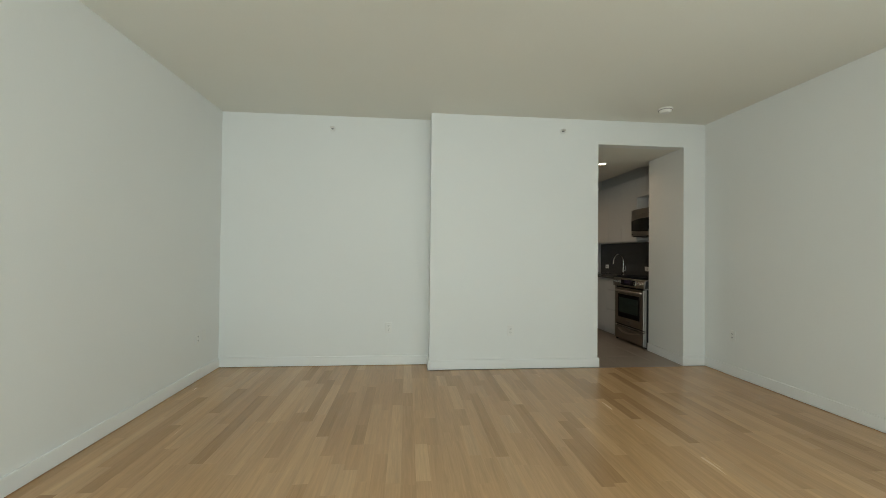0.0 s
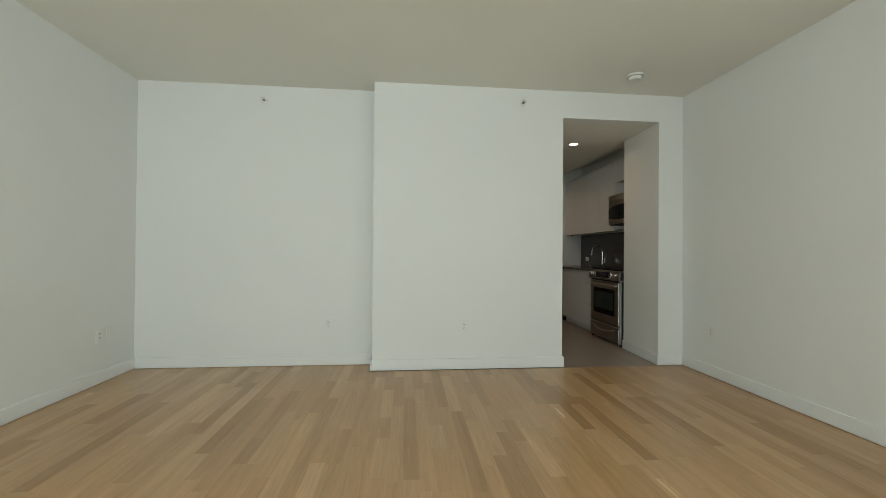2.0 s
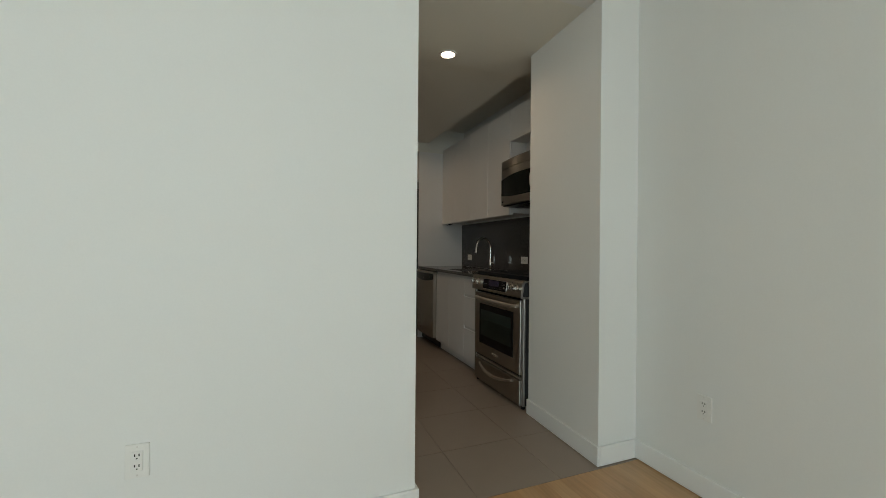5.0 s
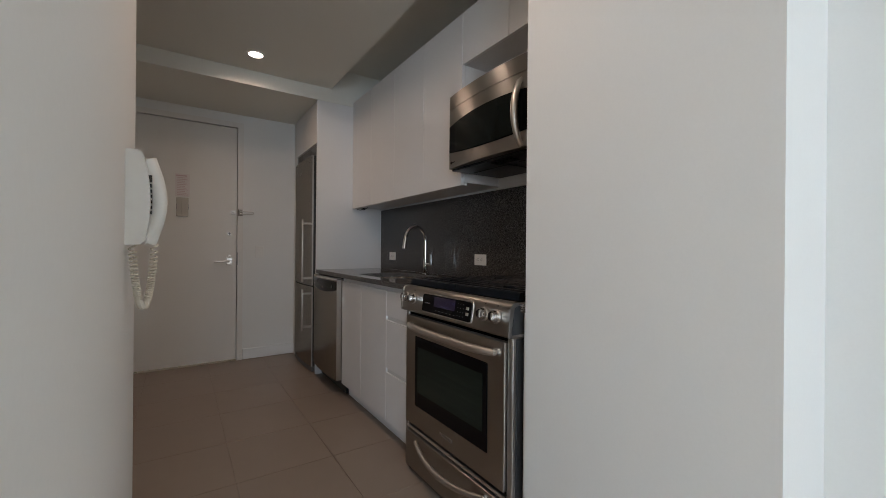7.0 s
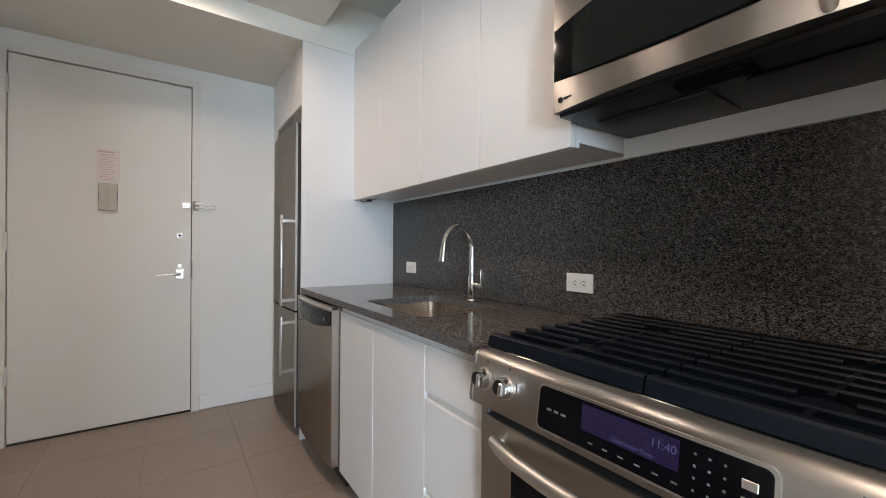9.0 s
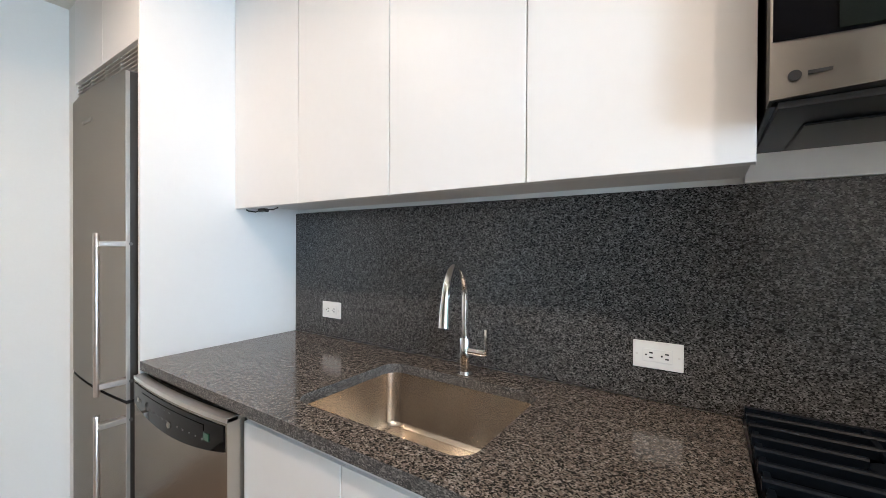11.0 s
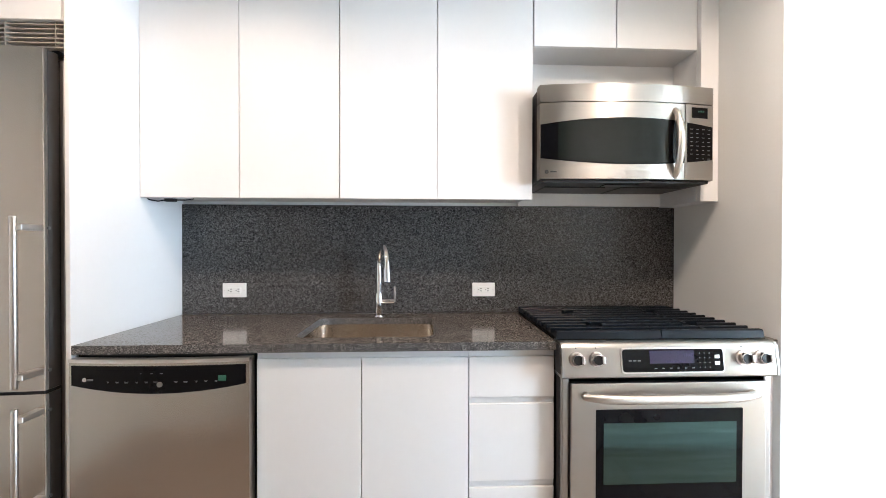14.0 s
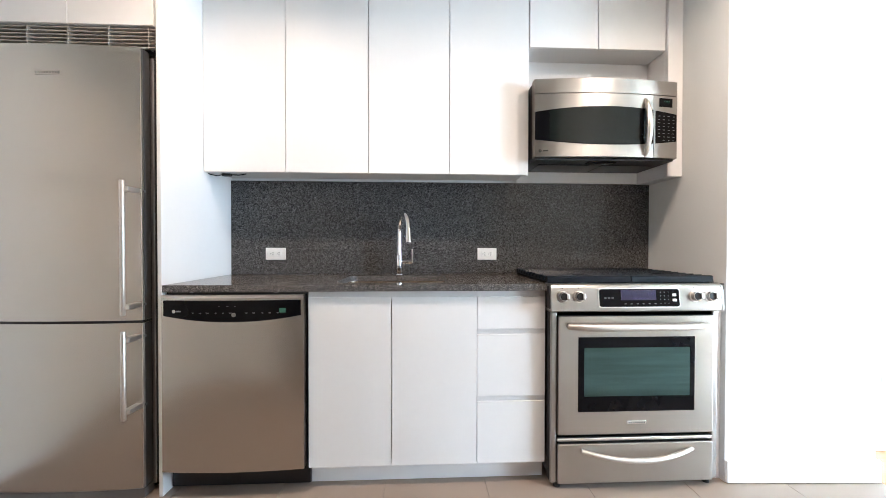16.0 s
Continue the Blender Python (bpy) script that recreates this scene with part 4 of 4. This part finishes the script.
# ---------- refrigerator ----------
def refrigerator():
    top = thing("refrigerator", "tall stainless steel refrigerator with freezer drawer door below", "refrigerator")
    y0, y1 = 1.750, 2.352
    mid = (y0 + y1) / 2

    def bow(y):
        return -0.030 + 0.014 * ((y - mid) / (y1 - mid)) ** 2
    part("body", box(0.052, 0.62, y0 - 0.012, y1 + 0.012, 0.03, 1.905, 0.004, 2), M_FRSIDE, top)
    part("body_edge", box(0.044, 0.0515, y0 - 0.012, y0 + 0.002, 0.035, 1.902, 0.002, 1), M_SATIN, top, "bright front edge of the body")
    part("gasket", box(0.040, 0.053, y0 + 0.008, y1 - 0.008, 0.07, 1.90), M_DARK, top)
    for nm, z0, z1, h0, h1 in (("upper_door", 0.768, 1.918, 0.80, 1.35), ("lower_door", 0.052, 0.757, 0.372, 0.735)):
        d = part(nm, bowed(y0, y1, lambda y: z0, lambda y: z1, bow, 0.055, 24), M_STEEL_V, top, smooth=True)
        part("edge_trim", box(-0.0175, -0.006, y0 - 0.003, y0 + 0.001, z0 + 0.002, z1 - 0.002), M_SATIN, d)
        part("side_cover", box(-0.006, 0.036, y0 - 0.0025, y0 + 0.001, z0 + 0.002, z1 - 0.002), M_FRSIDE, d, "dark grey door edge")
        hx, hy = -0.090, 1.776
        hd = part("handle", rod((hx, hy, h0), (hx, hy, h1), 0.0095, 16, bevel=0.002), M_SATIN, d, "satin bar handle", True)
        for zz in (h0 + 0.035, h1 - 0.035):
            part("handle_bracket", box(hx, -0.012, 1.752, hy + 0.004, zz - 0.010, zz + 0.010, 0.003, 2), M_SATIN, hd)
            part("screw", rod((-0.004, y0 - 0.006, zz), (-0.004, y0 - 0.002, zz), 0.006, 10), M_GREYMET, hd)
    # dark filler painting the shade between the two doors
    part("door_gap_shade", box(-0.014, 0.05, y0 + 0.004, y1 - 0.004, 0.756, 0.769), M_DARK, top)
    part("plinth", bowed(y0, y1, lambda y: 0.006, lambda y: 0.046, lambda y: bow(y) + 0.006, 0.06, 20), M_GREYMET, top)
    part("badge", box(bow(2.1) - 0.002, bow(2.1) + 0.004, 2.057, 2.162, 1.790, 1.808, 0.001, 1), M_STEEL_V, top, "small plain metal badge")
    for k in range(9):
        part("badge_mark", box(bow(2.1) - 0.0028, bow(2.1) - 0.001, 2.062 + k * 0.011, 2.069 + k * 0.011, 1.794, 1.804), M_ETCH, top)
    part("hinge", box(-0.01, 0.05, y0 + 0.01, y0 + 0.06, 1.9185, 1.925, 0.002, 1), M_GREYMET, top)
    for yy in (y0 + 0.03, y1 - 0.03):
        part("foot", rod((0.10, yy, 0.0), (0.10, yy, 0.031), 0.018, 12), M_BLACKPL, top)
    return top


refrigerator()


# ---------- outlets, switches, sensors ----------
def outlet(m, label, group, horizontal=False):
    """A duplex outlet; its front looks along its own -y, its long side along z."""
    top = thing("wall_outlet", label, "outlet", group)
    w, h = 0.070, 0.115
    part("cover_plate", box(-w / 2, w / 2, -0.005, 0.001, -h / 2, h / 2, 0.002, 2), M_PLASTIC, top)
    part("insert_gap", box(-0.0176, 0.0176, -0.0054, -0.004, -0.0341, 0.0341), M_CARC, top)
    part("insert", box(-0.0165, 0.0165, -0.0075, -0.004, -0.033, 0.033, 0.001, 1), M_PLASTIC, top)
    for s in (-1, 1):
        for dx in (-0.0062, 0.0062):
            part("slot", box(dx - 0.0017, dx + 0.0017, -0.0082, -0.006, s * 0.018 - 0.001, s * 0.018 + 0.0075), M_BLACKPL, top)
        part("ground_hole", rod((0, -0.006, s * 0.018 - 0.008), (0, -0.0082, s * 0.018 - 0.008), 0.0024, 10), M_BLACKPL, top)
        part("screw", rod((0, -0.004, s * 0.048), (0, -0.0058, s * 0.048), 0.003, 10), M_SATIN, top)
    top.matrix_basis = m
    return top


outlet(pose(-2.048, LIV_N - 0.001, 0.413), "white duplex wall outlet above the baseboard", "living room outlets")
outlet(pose(-3.375, RECESS - 0.001, 0.413), "white duplex wall outlet above the baseboard", "living room outlets")
outlet(pose(LIV_W + 0.001, -1.735, 0.400, 0, 0, 90), "white duplex wall outlet above the baseboard", "living room outlets")
outlet(pose(LIV_E - 0.001, -1.905, 0.415, 0, 0, -90), "white duplex wall outlet above the baseboard", "living room outlets")
for yy in (1.424, 0.178):
    outlet(pose(0.611, yy, 1.034, 0, 90, -90), "white horizontal duplex outlet on the granite backsplash", "backsplash outlets")

bp = thing("blank_wall_plate", "blank white cover plate on the living room wall", "cover plate", at=(LIV_W + 0.001, -1.62, 0.413))
part("plate", box(-0.001, 0.005, -0.035, 0.035, -0.057, 0.057, 0.002, 2), M_PLASTIC, bp)
for zz in (-0.042, 0.042):
    part("screw", rod((0.004, 0, zz), (0.0056, 0, zz), 0.003, 10), M_SATIN, bp)
sw = thing("light_switch", "white rocker light switch beside the entrance door", "switch", at=(-0.322, KIT_N - 0.001, 1.055))
part("cover_plate", box(-0.037, 0.037, -0.005, 0.001, -0.058, 0.058, 0.002, 2), M_PLASTIC, sw)
part("rocker", box(-0.0165, 0.0165, -0.009, -0.004, -0.033, 0.033, 0.002, 1), M_PLASTIC, sw)
cp = thing("wall_control", "small dark wall control on the entry side wall", "switch", at=(-1.509, 1.84, 1.345))
part("plate", box(-0.001, 0.008, -0.03, 0.03, -0.03, 0.03, 0.003, 2), M_PLASTIC, cp)
part("button", box(0.007, 0.014, -0.018, 0.018, -0.018, 0.018, 0.002, 1), M_GREYMET, cp)


ds = thing("door_stop", "small spring door stop with white tip on the baseboard", "door stop", at=(-1.51 + T, 1.775, 0.055))
part("base", rod((-0.001, 0, 0), (0.008, 0, 0), 0.012, 16, bevel=0.002), M_SATIN, ds, smooth=True)
part("spring", tube([(0.008 + 0.052 * k / 96, 0.0055 * math.cos(k * math.tau / 8), 0.0055 * math.sin(k * math.tau / 8) - 0.004 * (k / 96) ** 2) for k in range(97)], 0.0016, 6), M_SATIN, ds, smooth=True)
part("tip", rod((0.058, 0, -0.004), (0.074, 0, -0.005), 0.0085, 14, bevel=0.003), M_PLASTIC, ds, "white rubber tip", True)


def sprinkler(x, y, z):
    top = thing("sprinkler_head", "small chrome sidewall sprinkler head with round plate", "sprinkler", "wall sprinklers", at=(x, y, z))
    part("plate", rod((0, 0.001, 0), (0, -0.008, 0), 0.032, 24, bevel=0.003), M_PLASTIC, top, smooth=True)
    part("body", rod((0, -0.008, 0), (0, -0.028, 0), 0.011, 14), M_GREYMET, top)
    bm = tube([(-0.012, -0.02, 0), (-0.015, -0.034, 0), (-0.005, -0.048, 0), (0.005, -0.048, 0), (0.015, -0.034, 0), (0.012, -0.02, 0)], 0.0025, 8)
    part("arms", bm, M_SATIN, top)
    part("deflector", box(-0.018, 0.018, -0.052, -0.048, -0.008, 0.016, 0.001, 1), M_SATIN, top)
    return top


sprinkler(-1.476, LIV_N, 2.612)
sprinkler(-4.015, RECESS, 2.612)

sm = thing("smoke_detector", "round white plastic smoke detector on the ceiling", "smoke detector", at=(-0.55, -1.925, LIV_H))
part("base", rod((0, 0, 0.001), (0, 0, -0.014), 0.072, 32, bevel=0.002), M_PLASTIC, sm, smooth=True)
part("cover", rod((0, 0, -0.042), (0, 0, -0.014), 0.046, 32, r2=0.064, bevel=0.006), M_PLASTIC, sm, smooth=True)
part("vent_ring", rod((0, 0, -0.018), (0, 0, -0.013), 0.066, 32), M_GREYMET, sm)


def downlight(x, y, z, watts):
    top = thing("recessed_downlight", "round white recessed ceiling light, switched on", "ceiling light", "kitchen downlights", at=(x, y, z))
    outer = [(0.062 * math.cos(k * math.tau / 32), 0.062 * math.sin(k * math.tau / 32)) for k in range(32)]
    inner = [(a * 0.78, b * 0.78) for a, b in outer]
    part("trim_ring", ring_slab(outer, inner, -0.006, 0.0005), M_PLASTIC, top)
    part("diffuser", rod((0, 0, -0.001), (0, 0, -0.003), 0.049, 32), M_LAMP, top, "glowing warm diffuser")
    beam = new("downlight_beam", bpy.data.lights.new("downlight_beam", "AREA"))
    beam.data.shape, beam.data.size = "DISK", 0.09
    beam.data.energy, beam.data.color, beam.data.spread = watts, (1.0, 0.74, 0.52), radians(155)
    beam.matrix_world = look((x, y, z - 0.008), (x, y, 0))
    return top


downlight(-0.557, -0.628, HEAD_H + 0.001, 1.5)
downlight(-0.550, 0.359, KIT_H, 0.4)
downlight(-0.536, 1.372, KIT_H, 1.5)


# ---------- intercom handset on the passage wall ----------
def intercom():
    top = thing("intercom_handset", "off-white wall intercom phone with a coiled cord", "intercom", at=(OPEN_W - 0.029, -0.622, 1.105))
    prof = [(-0.004, 0.0), (0.028, 0.001), (0.037, 0.010), (0.044, 0.06), (0.046, 0.10), (0.043, 0.15), (0.034, 0.203), (0.024, 0.214), (-0.004, 0.215)]
    part("base", profile_y(prof, -0.040, 0.040), M_PHONE, top)
    arc = [(0.036 + 0.026 * math.sin(math.pi * k / 14), 0.022, 0.006 + 0.196 * k / 14) for k in range(15)]
    part("handset", tube(arc, lambda u: 0.0155 + 0.005 * abs(2 * u - 1) ** 2, 14, flat=0.95), M_PHONE, top, smooth=True)
    for k in range(7):
        part("button", box(0.038, 0.0478, -0.018, -0.006, 0.072 + k * 0.0125, 0.079 + k * 0.0125 + (0.008 if k == 6 else 0)), M_BLACKPL, top)
    pts = []
    turns, steps = 62, 9
    for k in range(turns * steps + 1):
        u = k / (turns * steps)
        a = math.pi * u
        py, pz = 0.0 + (-0.012 + 0.030 * u), -0.150 * math.sin(a) ** 0.7 if 0 < u < 1 else 0.0
        ang = u * turns * math.tau
        pts.append((0.012 + 0.040 * u + 0.0065 * math.cos(ang), py + 0.0065 * math.sin(ang), pz + 0.002))
    part("coiled_cord", tube(pts, 0.0022, 5), M_CORD, top, "cream coiled cord", True)
    return top


intercom()

cb = thing("cabinet_light_plug", "black cable connector under the wall cabinet", "cable", at=(0.40, 1.60, 1.464))
part("plug", box(-0.012, 0.012, -0.022, 0.022, -0.014, 0.0, 0.003, 2), M_BLACKPL, cb)
part("cable", tube([(0.0, 0.02, -0.006), (-0.004, 0.05, -0.012), (-0.02, 0.075, -0.008), (-0.03, 0.088, 0.0)], 0.0028, 8), M_BLACKPL, cb)
part("cable", tube([(0.0, -0.02, -0.006), (0.006, -0.06, -0.006), (0.0, -0.10, -0.001)], 0.0028, 8), M_BLACKPL, cb)

# ---------- floors ----------
TILE = 0.457
fk = setting("floor_kitchen", box(-4.7, 0.83, -1.544, KIT_N, -0.12, -0.004), M_GROUT, "warm grey large square floor tiles", "floor")
tile_mesh = {}


def floor_piece(name, x0, x1, y0, y1, top_z, gap, mat, parent, store):
    key = (round(x1 - x0, 3), round(y1 - y0, 3))
    if key not in store:
        w, d = key
        bm = bmesh.new()
        c = 0.0004
        lo = [bm.verts.new((sx * (w - gap) / 2, sy * (d - gap) / 2, -0.006)) for sx, sy in ((-1, -1), (1, -1), (1, 1), (-1, 1))]
        md = [bm.verts.new((v.co.x, v.co.y, -c)) for v in lo]
        hi = [bm.verts.new((v.co.x - math.copysign(c, v.co.x), v.co.y - math.copysign(c, v.co.y), 0)) for v in lo]
        for a, b in ((lo, md), (md, hi)):
            for i in range(4):
                bm.faces.new((a[i], a[(i + 1) % 4], b[(i + 1) % 4], b[i]))
        bm.faces.new(hi)
        me = bpy.data.meshes.new(name)
        bm.to_mesh(me)
        bm.free()
        me.materials.append(mat)
        store[key] = me
    ob = new(name, store[key])
    ob.parent = parent
    ob.location = ((x0 + x1) / 2, (y0 + y1) / 2, top_z)
    return ob


xs = sorted({-4.7, KIT_B, *[round(-0.76 + TILE * k, 3) for k in range(-8, 4) if -4.7 < -0.76 + TILE * k < KIT_B]})
ys = sorted({-1.544, KIT_N, *[round(0.733 + TILE * k, 3) for k in range(-5, 5) if -1.544 < 0.733 + TILE * k < KIT_N]})
for xa, xb in zip(xs, xs[1:]):
    for ya, yb in zip(ys, ys[1:]):
        if (xb <= -1.0 and yb < -0.6) or (xb < -1.7 and ya > 1.6):
            continue
        floor_piece("tile", xa, xb, ya, yb, 0.0, 0.0022, M_TILE, fk, tile_mesh)

fl = setting("floor_living", box(LIV_W - 0.2, LIV_E + 0.2, LIV_S - 0.2, -1.5455, -0.12, -0.005), M_SUB, "light brown oiled oak strip floor", "floor")
setting("floor_recess", box(LIV_W - 0.2, -2.93, -1.545, RECESS + 0.01, -0.12, -0.005), M_SUB, "light brown oiled oak strip floor", "floor")
rng = random.Random(7)
plank_mesh = {}
PW = 0.0825
rest = []
x = LIV_W
while x < LIV_E:
    x2 = min(x + PW, LIV_E)
    end = RECESS if x2 <= -2.93 else -1.546
    y = end
    first = True
    while y > LIV_S:
        length = rng.choice((0.30, 0.42, 0.55, 0.68, 0.80, 0.95, 1.10))
        if first:
            length = rng.choice((0.18, 0.35, 0.5, 0.7, 0.9))
            first = False
        y2 = max(y - length, LIV_S)
        rest.append((x, x2, y2, y))
        y = y2
    x = x2
near = sorted(rest, key=lambda q: abs((q[0] + q[1]) / 2 + 1.6) * 0.55 + abs((q[2] + q[3]) / 2 + 2.6))
for q in near[:300]:
    floor_piece("plank", *q, 0.0, 0.0004, M_WOOD, fl, plank_mesh)
# the planks further away, joined, each with a tint of its own
verts, faces = [], []
for x0, x1, y0, y1 in near[300:]:
    i = len(verts)
    g, c = 0.0002, 0.0004
    for z, s in ((-0.006, 0), (-c, 0), (0.0, c)):
        verts += [(x0 + g + s, y0 + g + s, z), (x1 - g - s, y0 + g + s, z), (x1 - g - s, y1 - g - s, z), (x0 + g + s, y1 - g - s, z)]
    for a in (0, 4):
        for k in range(4):
            faces.append((i + a + k, i + a + (k + 1) % 4, i + a + 4 + (k + 1) % 4, i + a + 4 + k))
    faces.append((i + 8, i + 9, i + 10, i + 11))
me = bpy.data.meshes.new("planks_far")
me.from_pydata(verts, [], faces)
me.materials.append(M_WOOD_FAR)
far = tagged(new("planks", me), "light brown oak strips", "", kind="stuff")
far.parent = fl
